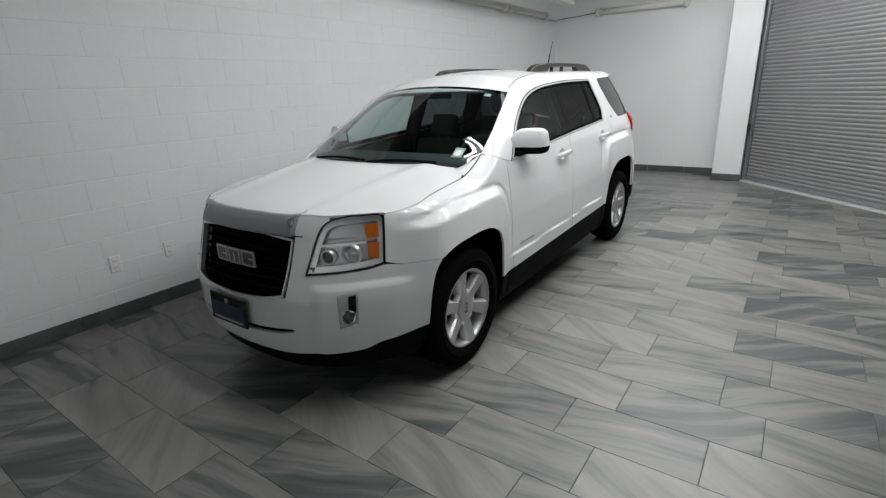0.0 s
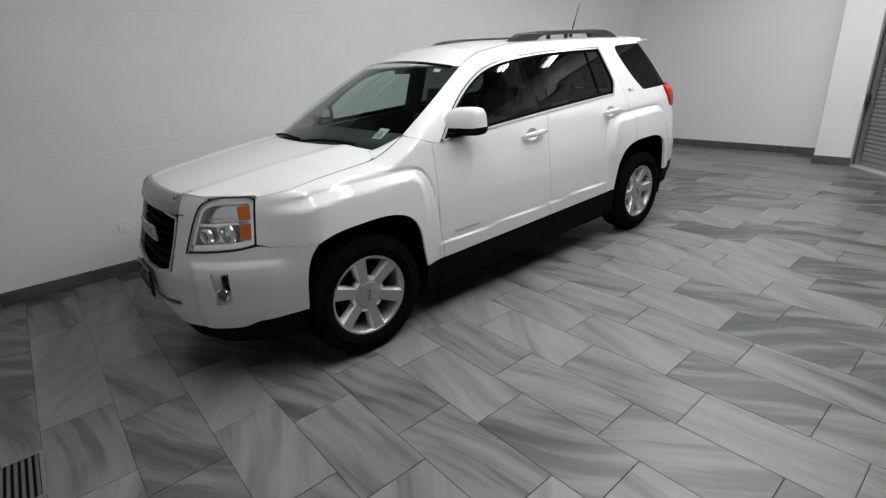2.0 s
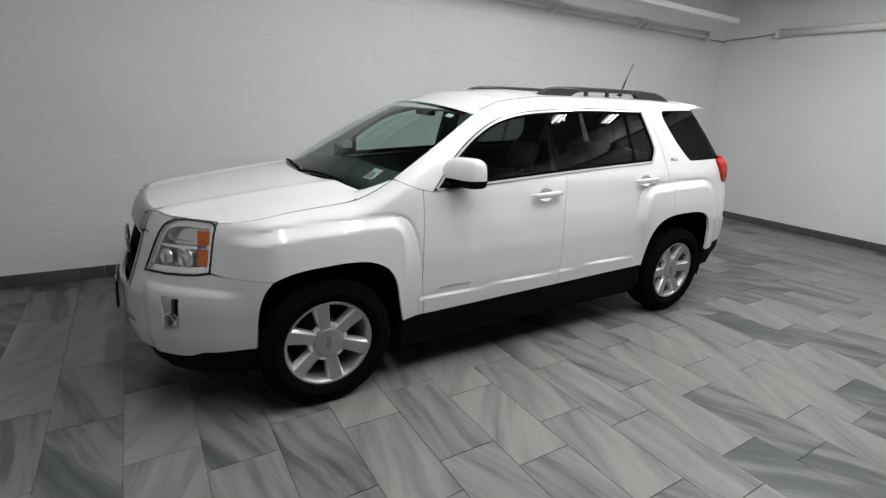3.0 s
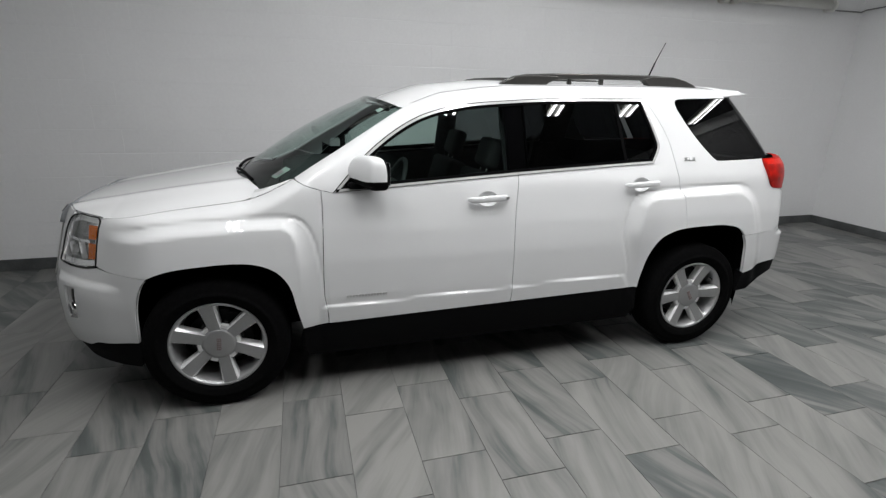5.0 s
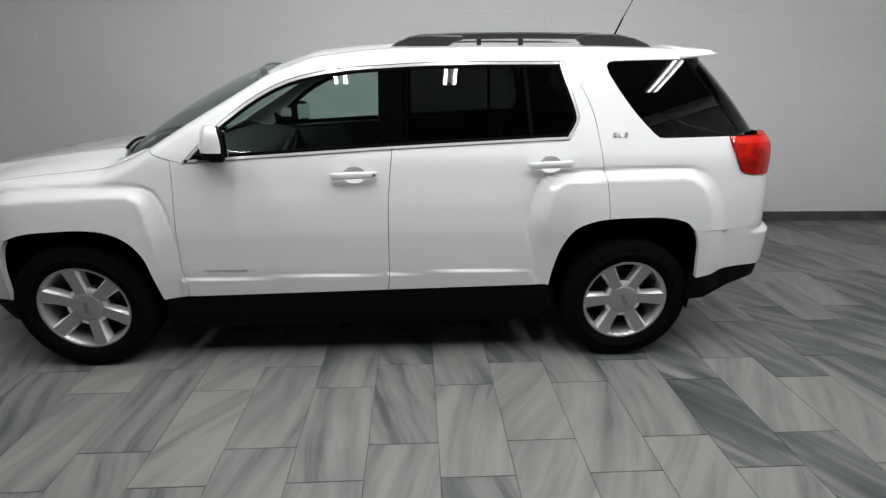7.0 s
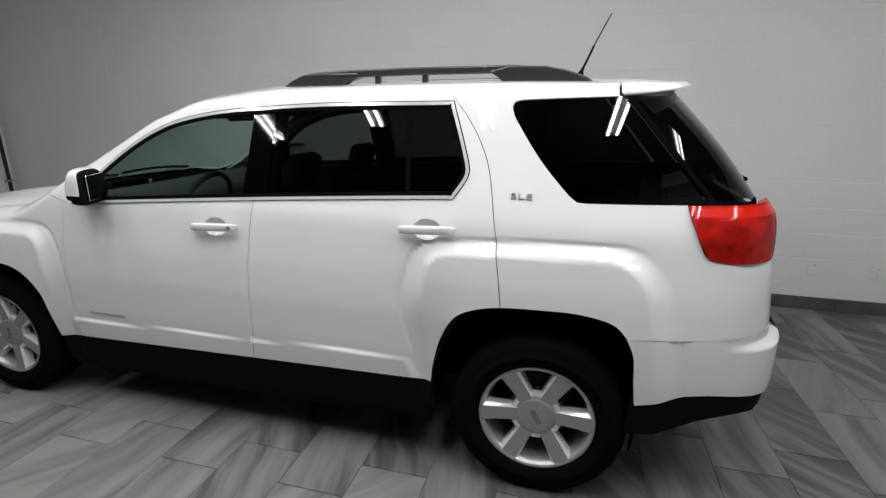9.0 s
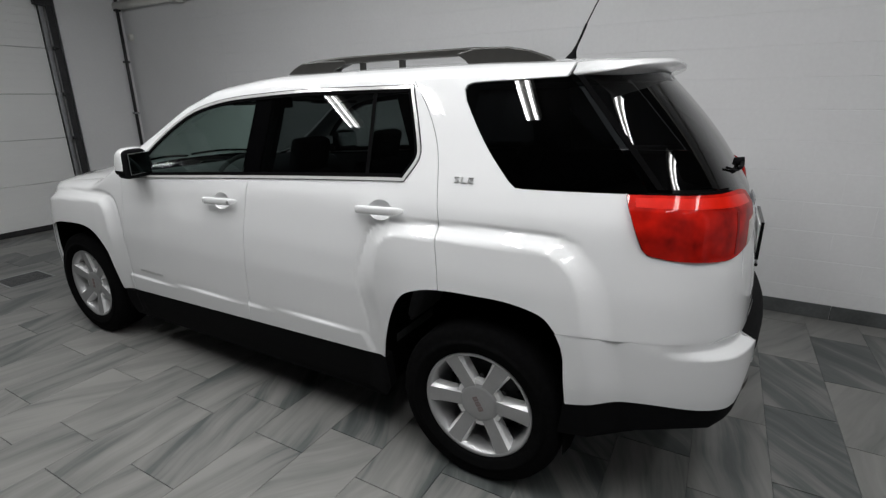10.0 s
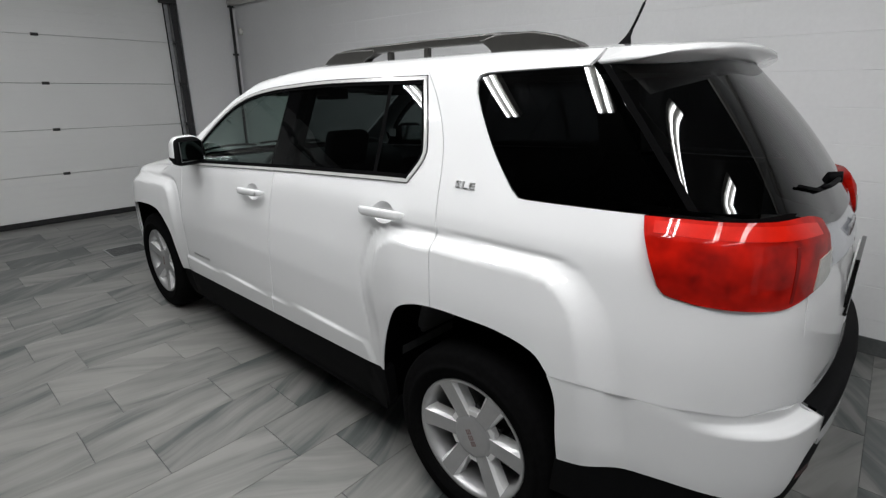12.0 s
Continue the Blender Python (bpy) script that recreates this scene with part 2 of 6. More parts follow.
# ---------------------------------------------------------------- car: materials
PAINT = material("white_car_paint", (0.76, 0.765, 0.77), 0.5, spec=0.12, coat=1.0, stain=0.006, stain_scale=3.0)
CLAD = material("black_cladding", (0.005, 0.005, 0.0055), 0.65, spec=0.05, grain=0.15, grain_scale=300, bump=0.15, bump_scale=600)
TRIM_BLACK = material("gloss_black_trim", (0.0012, 0.0012, 0.0014), 0.04, spec=0.4)
CHROME = material("chrome", (0.80, 0.80, 0.80), 0.09, metal=1.0)
TRIM_BRIGHT = material("bright_window_trim", (0.74, 0.74, 0.73), 0.16, metal=0.35, coat=0.8, grain=0.03)
SATIN = material("satin_silver", (0.60, 0.60, 0.60), 0.30, metal=0.9, grain=0.04)
ALLOY = material("silver_alloy", (0.42, 0.422, 0.425), 0.38, metal=0.65, coat=0.25, grain=0.03)
POLISHED = material("bright_alloy_edge", (0.88, 0.88, 0.88), 0.30, metal=0.35, coat=0.5, grain=0.02)
TYRE = material("tyre_rubber", (0.0045, 0.0045, 0.0047), 0.9, spec=0.03, grain=0.25, grain_scale=60, bump=0.2, bump_scale=300)
INTERIOR = material("dark_interior", (0.075, 0.078, 0.080), 0.8, grain=0.15)
CLOTH = material("dark_seat_cloth", (0.065, 0.065, 0.066), 0.9, grain=0.3, grain_scale=250, bump=0.3, bump_scale=800)
HEADLINER = material("grey_headliner", (0.22, 0.22, 0.215), 0.95, grain=0.05)
AMBER = material("amber_lens", (0.60, 0.135, 0.001), 0.2, spec=0.1, coat=0.3)
SHIELD = material("smoked_grey_shield", (0.23, 0.24, 0.255), 0.35, spec=0.3, coat=0.5, stain=0.03)
RAIL = material("dark_grey_rail", (0.042, 0.041, 0.038), 0.30, metal=0.2, grain=0.08)
STICKER = material("pale_sticker", (0.72, 0.78, 0.74), 0.5)
BLUE = material("blue_plate", (0.006, 0.017, 0.055), 0.35)
LINER = material("black_liner", (0.003, 0.003, 0.0032), 0.9, spec=0.03)
RED_DARK = material("dark_red_reflector", (0.035, 0.002, 0.002), 0.25, spec=0.1, coat=0.2)


def glass_material(name, tint, alpha, rough=0.0):
    """A thin pane: mostly clear through the tint, with a mirror skin."""
    m = bpy.data.materials.new(name)
    m.use_nodes = True
    nt = m.node_tree
    nt.nodes.remove(nt.nodes["Principled BSDF"])
    out = nt.nodes["Material Output"]
    clear, gloss, mix, lw = (nt.nodes.new(n) for n in ("ShaderNodeBsdfTransparent", "ShaderNodeBsdfGlossy", "ShaderNodeMixShader", "ShaderNodeLayerWeight"))
    clear.inputs[0].default_value = (*tint, 1)
    gloss.inputs["Roughness"].default_value = rough
    gloss.inputs["Color"].default_value = (1, 1, 1, 1)
    lw.inputs["Blend"].default_value = 0.5
    power, fr = nt.nodes.new("ShaderNodeMath"), nt.nodes.new("ShaderNodeMath")
    power.operation, power.inputs[1].default_value = "POWER", 5.0
    fr.operation, fr.inputs[1].default_value, fr.inputs[2].default_value = "MULTIPLY_ADD", 0.80, alpha
    nt.links.new(lw.outputs["Facing"], power.inputs[0])
    nt.links.new(power.outputs[0], fr.inputs[0])
    nt.links.new(fr.outputs[0], mix.inputs[0])
    nt.links.new(clear.outputs[0], mix.inputs[1])
    nt.links.new(gloss.outputs[0], mix.inputs[2])
    nt.links.new(mix.outputs[0], out.inputs["Surface"])
    return m


GLASS = glass_material("green_tinted_glass", (0.60, 0.70, 0.67), 0.065)
PRIVACY = glass_material("dark_privacy_glass", (0.115, 0.125, 0.128), 0.045)
PRIVACY_DARK = glass_material("very_dark_privacy_glass", (0.04, 0.043, 0.045), 0.045)
LAMP_GLASS = glass_material("clear_lamp_cover", (0.95, 0.955, 0.96), 0.03)


def red_lens_material():
    """Red moulded lens: soft cells of brighter and darker red under a clear skin."""
    m = material("red_lamp_lens", (0.50, 0.012, 0.008), 0.35, spec=0.04, coat=0.35)
    nt = m.node_tree
    p = nt.nodes["Principled BSDF"]
    g = nt.nodes.new("ShaderNodeNewGeometry")
    n = nt.nodes.new("ShaderNodeTexNoise")
    n.inputs["Scale"].default_value, n.inputs["Detail"].default_value = 17.0, 2
    nt.links.new(g.outputs["Position"], n.inputs["Vector"])
    r = nt.nodes.new("ShaderNodeValToRGB")
    r.color_ramp.elements[0].position, r.color_ramp.elements[0].color = 0.3, (0.20, 0.0030, 0.0014, 1)
    r.color_ramp.elements[1].position, r.color_ramp.elements[1].color = 0.7, (0.52, 0.0085, 0.0030, 1)
    nt.links.new(n.outputs["Fac"], r.inputs["Fac"])
    nt.links.new(r.outputs["Color"], p.inputs["Base Color"])
    return m


RED = red_lens_material()
RED_DEEP = material("deep_red_lens", (0.22, 0.003, 0.0014), 0.3, spec=0.05, coat=0.35)
# lit copy of the lens red: ceiling lamp sheen put into the colour
RED_LIT = material("lit_red_lens", (0.58, 0.012, 0.0045), 0.3, spec=0.08, coat=0.6, grain=0.08, grain_scale=30)

# ---------------------------------------------------------------- car: body surface
# car space: x across (plus is the driver's side), y back from the front axle, z up
XC, Y0 = -2.19, 2.07
car = thing("car", "white four-door mid-size SUV parked on the tiled floor", "car", pose(XC, Y0, 0) @ Matrix.Diagonal((1, 1, 0.990, 1)))


def gauss(values, sigma):
    k = np.arange(-int(4 * sigma) - 1, int(4 * sigma) + 2)
    g = np.exp(-0.5 * (k / max(sigma, 1e-6)) ** 2)
    n = len(k) // 2
    ext = np.concatenate((2 * values[0] - values[n:0:-1], values, 2 * values[-1] - values[-2:-n - 2:-1]))
    return np.convolve(ext, g / g.sum(), "valid")


def smooth_table(points, sigma, n=800):
    """A smooth curve of one value through (key, value) points; sigma in the key's unit."""
    keys, vals = np.array(points, float).T
    x = np.linspace(keys[0], keys[-1], n)
    y = gauss(np.interp(x, keys, vals), sigma / (x[1] - x[0]))
    return lambda q: np.interp(q, x, y)


def dense(points, step=0.02, closed=False, corners=True):
    """Catmull-Rom through points (a doubled point is a corner), cut to short steps."""
    pts, sharp = [], []
    for p in points:
        p = np.array(p, float)
        if pts and np.allclose(p, pts[-1]):
            sharp[-1] = True
        else:
            pts.append(p)
            sharp.append(False)
    n = len(pts)
    out = []
    for i in range(n if closed else n - 1):
        a, b = pts[i], pts[(i + 1) % n]
        before = a if sharp[i] or (i == 0 and not closed) else pts[i - 1]
        after = b if sharp[(i + 1) % n] or (i + 2 > n - 1 and not closed) else pts[(i + 2) % n]
        d = np.linalg.norm(b - a)
        k = max(1, int(d / step))
        ta = 0.5 * (b - before) * d / max(np.linalg.norm(b - before) / 2, 1e-9) if before is not a else (b - a)
        tb = 0.5 * (after - a) * d / max(np.linalg.norm(after - a) / 2, 1e-9) if after is not b else (b - a)
        for j in range(k):
            t = j / k
            h = (2 * t ** 3 - 3 * t * t + 1, t ** 3 - 2 * t * t + t, -2 * t ** 3 + 3 * t * t, t ** 3 - t * t)
            out.append(h[0] * a + h[1] * ta + h[2] * b + h[3] * tb)
    if not closed:
        out.append(pts[-1])
    return [tuple(p) for p in out]


PLAN = dense([(0, -0.878), (0.2, -0.867), (0.36, -0.840), (0.5, -0.768), (0.63, -0.660), (0.745, -0.525), (0.82, -0.40), (0.862, -0.27),
              (0.872, -0.1), (0.872, 0.3), (0.870, 0.7), (0.868, 1.5), (0.868, 2.3), (0.870, 2.8), (0.868, 3.1), (0.855, 3.32),
              (0.828, 3.48), (0.785, 3.60), (0.715, 3.69), (0.62, 3.741), (0.5, 3.770), (0.25, 3.799), (0, 3.81)], 0.004)
_p = np.array(PLAN)
_u = np.concatenate(([0], np.cumsum(np.linalg.norm(np.diff(_p, axis=0), axis=1))))
_g = np.linspace(0, _u[-1], 1600)
_m = 60                                                     # mirror the ends, so that the curve stays square to the middle line
_lat, _s = np.interp(_g, _u, _p[:, 0]), np.interp(_g, _u, _p[:, 1])
_lat = gauss(np.concatenate((-_lat[_m:0:-1], _lat, -_lat[-2:-_m - 2:-1])), 9)[_m:-_m]
_s = gauss(np.concatenate((_s[_m:0:-1], _s, _s[-2:-_m - 2:-1])), 9)[_m:-_m]
_nl, _ns = np.gradient(_s), -np.gradient(_lat)
_k = np.hypot(_nl, _ns)
_nl, _ns = _nl / _k, _ns / _k
U_MID = float(_g[np.argmin(np.abs(_s - 1.4))])


U_EDGE = float(_g[np.argmin(np.abs(_s + 0.36) + 9 * (_g > U_MID))])


def U(s):
    """Perimeter place of a point on the flank, by its distance behind the front axle."""
    return float(np.interp(s, _s, _g))


def UF(lat):
    """Perimeter place on the front, by the distance from the middle line."""
    half = _g < U_MID
    return float(np.interp(lat, _lat[half], _g[half]))


def UR(lat):
    half = _g > U_MID
    return float(np.interp(-lat, -_lat[half], _g[half]))


ins_front = smooth_table([(0.1, 0.12), (0.25, 0.06), (0.32, 0.02), (0.40, 0.0), (0.60, 0.0), (0.73, 0.042), (0.85, 0.080), (0.90, 0.095), (0.95, 0.117), (1.0, 0.148), (1.2, 0.30), (1.7, 0.7)], 0.02)
ins_rear = smooth_table([(0.1, 0.12), (0.34, 0.05), (0.45, 0.012), (0.55, 0.0), (0.75, 0.0), (0.85, 0.008), (1.0, 0.024), (1.05, 0.036), (1.13, 0.054), (1.24, 0.082), (1.7, 0.42)], 0.02)
rear_step = smooth_table([(0.1, 0.0), (0.712, 0.0), (0.734, 0.043), (1.7, 0.043)], 0.003)
gate_in = smooth_table([(0.1, 0.0), (1.08, 0.0), (1.14, 0.016), (1.172, 0.038), (1.24, 0.06), (1.7, 0.06)], 0.01)
ins_side = smooth_table([(0.1, 0.09), (0.30, 0.03), (0.42, 0.012), (0.56, 0.004), (0.75, 0.006), (0.90, 0.020), (1.0, 0.036), (1.08, 0.048), (1.13, 0.058),
                         (1.21, 0.090), (1.33, 0.140), (1.45, 0.187), (1.59, 0.242), (1.7, 0.30)], 0.018)
z_top = smooth_table([(-1.0, 0.93), (-0.6, 0.975), (-0.45, 0.993), (-0.2, 1.022), (0.07, 1.047), (0.20, 1.062), (0.29, 1.095), (0.40, 1.150), (0.52, 1.225), (0.763, 1.370),
                      (0.99, 1.508), (1.2, 1.588), (1.44, 1.622), (1.6, 1.637), (2.1, 1.650), (2.7, 1.657), (3.1, 1.652), (4.0, 1.61)], 0.02)
sh_deep = smooth_table([(-1.0, 0.05), (0.2, 0.075), (0.5, 0.06), (1.0, 0.055), (4.0, 0.05)], 0.05)
sh_wide = smooth_table([(-1.0, 0.06), (-0.4, 0.07), (0.0, 0.105), (0.35, 0.105), (0.6, 0.075), (1.0, 0.075), (4.0, 0.07)], 0.05)

FLARES = [np.array(dense(q, 0.03, closed=True)) for q in (
    [(-0.60, 0.1), (-0.60, 0.86), (-0.27, 0.948), (-0.11, 0.967), (0.345, 0.982), (0.437, 0.957), (0.480, 0.882), (0.502, 0.78), (0.524, 0.62), (0.540, 0.35), (0.540, 0.1)],
    [(2.36, 0.1), (2.36, 0.55), (2.30, 0.80), (2.325, 0.92), (2.36, 1.01), (2.43, 1.038), (2.61, 1.053), (3.0, 1.066), (3.13, 1.062), (3.225, 1.036),
     (3.285, 0.975), (3.325, 0.88), (3.362, 0.73), (3.39, 0.55), (3.40, 0.1)])]


def inside(poly, x, y):
    poly = np.asarray(poly)
    hit = np.zeros(np.shape(x), bool)
    for (x0, y0), (x1, y1) in zip(poly, np.roll(poly, -1, axis=0)):
        if y0 == y1:
            continue
        hit ^= ((y0 > y) != (y1 > y)) & (x < (x1 - x0) * (y - y0) / (y1 - y0) + x0)
    return hit


def signed(poly, x, y):
    """Distance to a polygon's edge, plus inside."""
    d = np.full(np.shape(x), 9.0)
    for (x0, y0), (x1, y1) in zip(poly, np.roll(poly, -1, axis=0)):
        t = np.clip(((x - x0) * (x1 - x0) + (y - y0) * (y1 - y0)) / ((x1 - x0) ** 2 + (y1 - y0) ** 2 + 1e-12), 0, 1)
        d = np.minimum(d, np.hypot(x - x0 - t * (x1 - x0), y - y0 - t * (y1 - y0)))
    return np.where(inside(poly, x, y), d, -d)


def step(a, b, x):
    t = np.clip((x - a) / (b - a), 0, 1)
    return t * t * (3 - 2 * t)


def skin(u, z, lift=0.0):
    """The outer skin of the body at perimeter place u and height z."""
    u, z = np.asarray(u, float), np.asarray(z, float)
    lat, s = np.interp(u, _g, _lat), np.interp(u, _g, _s)
    nl, ns = np.interp(u, _g, _nl), np.interp(u, _g, _ns)
    wf, wr = np.clip(-ns, 0, 1) ** 1.6, np.clip(ns, 0, 1) ** 1.6
    ws = 1 - wf - wr
    ws = np.clip(ws, 0, 1)
    inset = wf * ins_front(z) + wr * ins_rear(z) + ws * ins_side(z)
    q = np.clip((z - z_top(s) + sh_deep(s)) / sh_deep(s), 0, 1) * 0.94
    flank = np.clip(1 - wf * 1.6 - wr, 0, 1) * (0.25 + 0.75 * step(-0.52, -0.12, s))
    inset = inset + flank * sh_wide(s) * (1 - np.sqrt(1 - q * q)) / 0.66
    out = 0.0
    for poly, fade, wide in ((FLARES[0], step(-0.50, -0.22, s), 0.046 + 0.085 * step(0.34, 0.47, s)), (FLARES[1], 1.0, 0.042 + 0.080 * step(3.08, 3.28, s) + 0.06 * step(2.47, 2.38, s))):
        d = signed(poly, s, z)
        fade = fade * (1 - 0.70 * step(1.02, 0.52, z) * (step(2.60, 2.46, s) * step(2.0, 2.2, s) + step(0.30, 0.44, s) * step(1.0, 0.8, s)))
        out = out + fade * (0.038 * step(-0.006, wide, d) - 0.006 * step(3.24, 3.10, s) * np.exp(-((d + 0.011) / 0.010) ** 2))
    line = 0.507 + (s - 0.564) * 0.0233
    out = out + 0.010 * step(0.005, -0.005, z - line) * step(0.50, 0.55, s) * step(2.345, 2.30, s + (z - 0.53) * 0.6)
    out = out + 0.016 * step(0.690, 0.655, z) * step(0.48, 0.56, u) * step(U_EDGE, U_EDGE - 0.16, u)
    d = lift + out - inset
    return np.stack((lat + nl * d, s + ns * d - rear_step(z) * step(3.46, 3.70, s) - gate_in(z) * step(0.47, 0.37, lat) * (s > 3), z), -1)


def normals_of(f, a, b, e=0.003):
    da, db = f(a + e, b) - f(a - e, b), f(a, b + e) - f(a, b - e)
    n = np.cross(da, db)
    return n / np.maximum(np.linalg.norm(n, axis=-1, keepdims=True), 1e-12)


from mathutils import geometry


def sheet(name, f, outline, mat, parent, holes=(), grid=0.025, deep=0.012, mirror=False, label="", flip=False, close=0.0):
    """A pressed panel: the part of the surface f(a, b) inside a 2D outline, with its edges turned in by deep."""
    loops = [np.array(outline)] + [np.array(h) for h in holes]
    verts, edges = [], []
    for loop in loops:
        n0 = len(verts)
        verts += [Vector(p) for p in loop]
        edges += [(n0 + i, n0 + (i + 1) % len(loop)) for i in range(len(loop))]
    rim = len(verts)
    lo, hi = loops[0].min(0), loops[0].max(0)
    gx, gy = np.meshgrid(np.arange(lo[0] + grid * 0.37, hi[0], grid), np.arange(lo[1] + grid * 0.41, hi[1], grid))
    gx, gy = gx.ravel(), gy.ravel()
    ok = signed(loops[0], gx, gy) > grid * 0.45
    for h in loops[1:]:
        ok &= signed(h, gx, gy) < -grid * 0.45
    verts += [Vector((x, y)) for x, y in zip(gx[ok], gy[ok])]
    v2, _, faces, *_ = geometry.delaunay_2d_cdt(verts, edges, [], 0, 1e-6)
    v2 = np.array([tuple(v) for v in v2])
    tri = np.array([tuple(t) for t in faces])
    c = v2[tri].mean(1)
    keep = inside(loops[0], c[:, 0], c[:, 1])
    for h in loops[1:]:
        keep &= ~inside(h, c[:, 0], c[:, 1])
    tri = tri[keep]
    pts, nor = f(v2[:, 0], v2[:, 1]), normals_of(f, v2[:, 0], v2[:, 1])
    if flip:
        nor = -nor
    # triangle winding after the normals
    t = pts[tri]
    fn = np.cross(t[:, 1] - t[:, 0], t[:, 2] - t[:, 0])
    bad = (fn * nor[tri].mean(1)).sum(1) < 0
    tri[bad] = tri[bad][:, ::-1]
    # turned-in edge
    count = {}
    for a, b, c3 in tri:
        for e in ((a, b), (b, c3), (c3, a)):
            count[e] = 1
    border = [e for e in count if (e[1], e[0]) not in count]
    P, N, F = [tuple(p) for p in pts], [tuple(n) for n in nor], [tuple(int(i) for i in q) for q in tri]
    if deep:
        side = {}
        for a, b in border:
            d = pts[b] - pts[a]
            o = np.cross(d, nor[a])
            o = o / max(np.linalg.norm(o), 1e-9)
            base = len(P)
            for i in (a, b):
                P.append(tuple(pts[i])); N.append(tuple(o))
                P.append(tuple(pts[i] - nor[i] * deep)); N.append(tuple(o))
            F.append((base, base + 1, base + 3, base + 2))
    P, N = np.array(P), np.array(N)
    made = []
    for sign in ((1, -1) if mirror else (1,)):
        p2, n2 = P * (sign, 1, 1), N * (sign, 1, 1)
        f2 = F if sign > 0 else [q[::-1] for q in F]
        me = bpy.data.meshes.new(name)
        me.from_pydata([tuple(p) for p in p2], [], f2)
        me.update()
        me.materials.append(mat)
        for poly in me.polygons:
            poly.use_smooth = True
        me.normals_split_custom_set_from_vertices([tuple(n) for n in n2])
        ob = new(name, me)
        ob.parent = parent
        if label:
            ob["label"] = label
        made.append(ob)
    return made if mirror else made[0]


def S(points):
    """Flank points (behind axle, height) as perimeter points."""
    return [(U(s), z) for s, z in points]


# ---------------------------------------------------------------- car: outlines on the flank
ARCH_F = [(-0.343, 0.398), (-0.324, 0.582), (-0.294, 0.682), (-0.249, 0.737), (-0.157, 0.770), (-0.006, 0.784), (0.118, 0.787), (0.228, 0.772),
          (0.313, 0.727), (0.368, 0.642), (0.395, 0.518), (0.420, 0.400)]
ARCH_R = [(2.424, 0.455), (2.436, 0.542), (2.471, 0.669), (2.531, 0.769), (2.614, 0.811), (2.717, 0.829), (2.867, 0.835), (2.988, 0.834),
          (3.103, 0.811), (3.150, 0.773), (3.189, 0.693), (3.201, 0.583), (3.211, 0.498)]
DLO_TOP = [(0.600, 1.100), (0.66, 1.165), (0.775, 1.283), (0.945, 1.408), (1.11, 1.488), (1.33, 1.537), (1.61, 1.562), (1.89, 1.577), (2.455, 1.586)]
DLO_END = [(2.455, 1.586), (2.540, 1.350), (2.543, 1.300), (2.490, 1.212)]
DLO_LOW = [(2.490, 1.212), (2.338, 1.205), (1.609, 1.165), (0.600, 1.100)]
SEAM_R = [(2.705, 0.828), (2.690, 0.95), (2.655, 1.152), (2.62, 1.326), (2.58, 1.423), (2.52, 1.517), (2.452, 1.598)]
G = 0.0017                                                    # half a panel gap
arch_f, arch_r = dense(ARCH_F), dense(ARCH_R)
dlo_top, dlo_end, dlo_low = dense(DLO_TOP), dense(DLO_END[:1] + DLO_END + DLO_END[-1:]), dense(DLO_LOW)
seam_r = dense(SEAM_R)


def shift(points, dx=0.0, dy=0.0):
    return [(x + dx, y + dy) for x, y in points]


FRONT = _g[_g < U_MID]


def ul(lat, z):
    """Perimeter place on the front where the skin at height z is lat from the middle line."""
    return float(np.interp(lat, skin(FRONT, np.full_like(FRONT, z))[:, 0], FRONT))


def us(s, z):
    """Perimeter place on the front where the skin at height z lies s behind the axle."""
    return float(np.interp(s, skin(FRONT, np.full_like(FRONT, z))[:, 1], FRONT))


# front fender
fender_tip = float(np.interp(us(-0.456, 0.975), _g, _s))
top = [(s, float(z_top(s)) - 0.002) for s in np.linspace(0.414, fender_tip, 44)]
fender_line = dense([(0.545, 1.113), (0.547, 1.028), (0.534, 0.592), (0.548, 0.466), (0.549, 0.415)])
fender = (shift(fender_line[::-1], -G) + dense([(0.50, 1.1255), (0.43, 1.1535), (0.419, 1.1575)], 0.03) + top
          + [(float(np.interp(us(s, z), _g, _s)), z) for s, z in ((-0.467, 0.945), (-0.483, 0.87), (-0.502, 0.764))] + dense([(-0.46, 0.7468), (-0.32, 0.7408), (-0.255, 0.7358)], 0.03)
          + arch_f[next(i for i, p in enumerate(arch_f) if p[0] > -0.245):] + [(0.425, 0.398), (0.50, 0.408)])
sheet("fender", skin, S(fender), PAINT, car, mirror=True, grid=0.014)

# doors
low_edge = lambda a, b: [(s, 0.414 + (s - 0.56) * 0.0235) for s in np.linspace(a, b, 20)]
mid = dense([(1.607, 1.163), (1.585, 0.916), (1.580, 0.508), (1.574, 0.440)])
belt = [p for p in dlo_low]
belt_f = [p for p in belt if p[0] < 1.604]
belt_r = [p for p in belt if p[0] > 1.610]
door_f = shift(fender_line, G) + low_edge(0.556, 1.571) + shift(mid[::-1], -G) + belt_f
door_r = shift(mid, G) + low_edge(1.58, 2.40) + [(2.424, 0.4525)] + [p for p in arch_r if p[0] < 2.698] + shift(seam_r, -G) + dlo_end + belt_r
CUPS = [(1.421, 1.044), (2.395, 1.095)]


def cup_loop(c):
    return [(U(c[0] + 0.057 * np.cos(a) * (1 + 0.12 * np.cos(2 * a) ** 2)), c[1] + 0.041 * np.sin(a)) for a in np.linspace(0, 2 * np.pi, 41)[:-1]]


def cup_f(c):
    def f(u, z):
        r = np.hypot((np.asarray(u) - U(c[0])) / 0.061, (np.asarray(z) - c[1]) / 0.043)
        return skin(u, z, -0.026 * np.clip(1 - r ** 2.5, 0, 1))
    return f


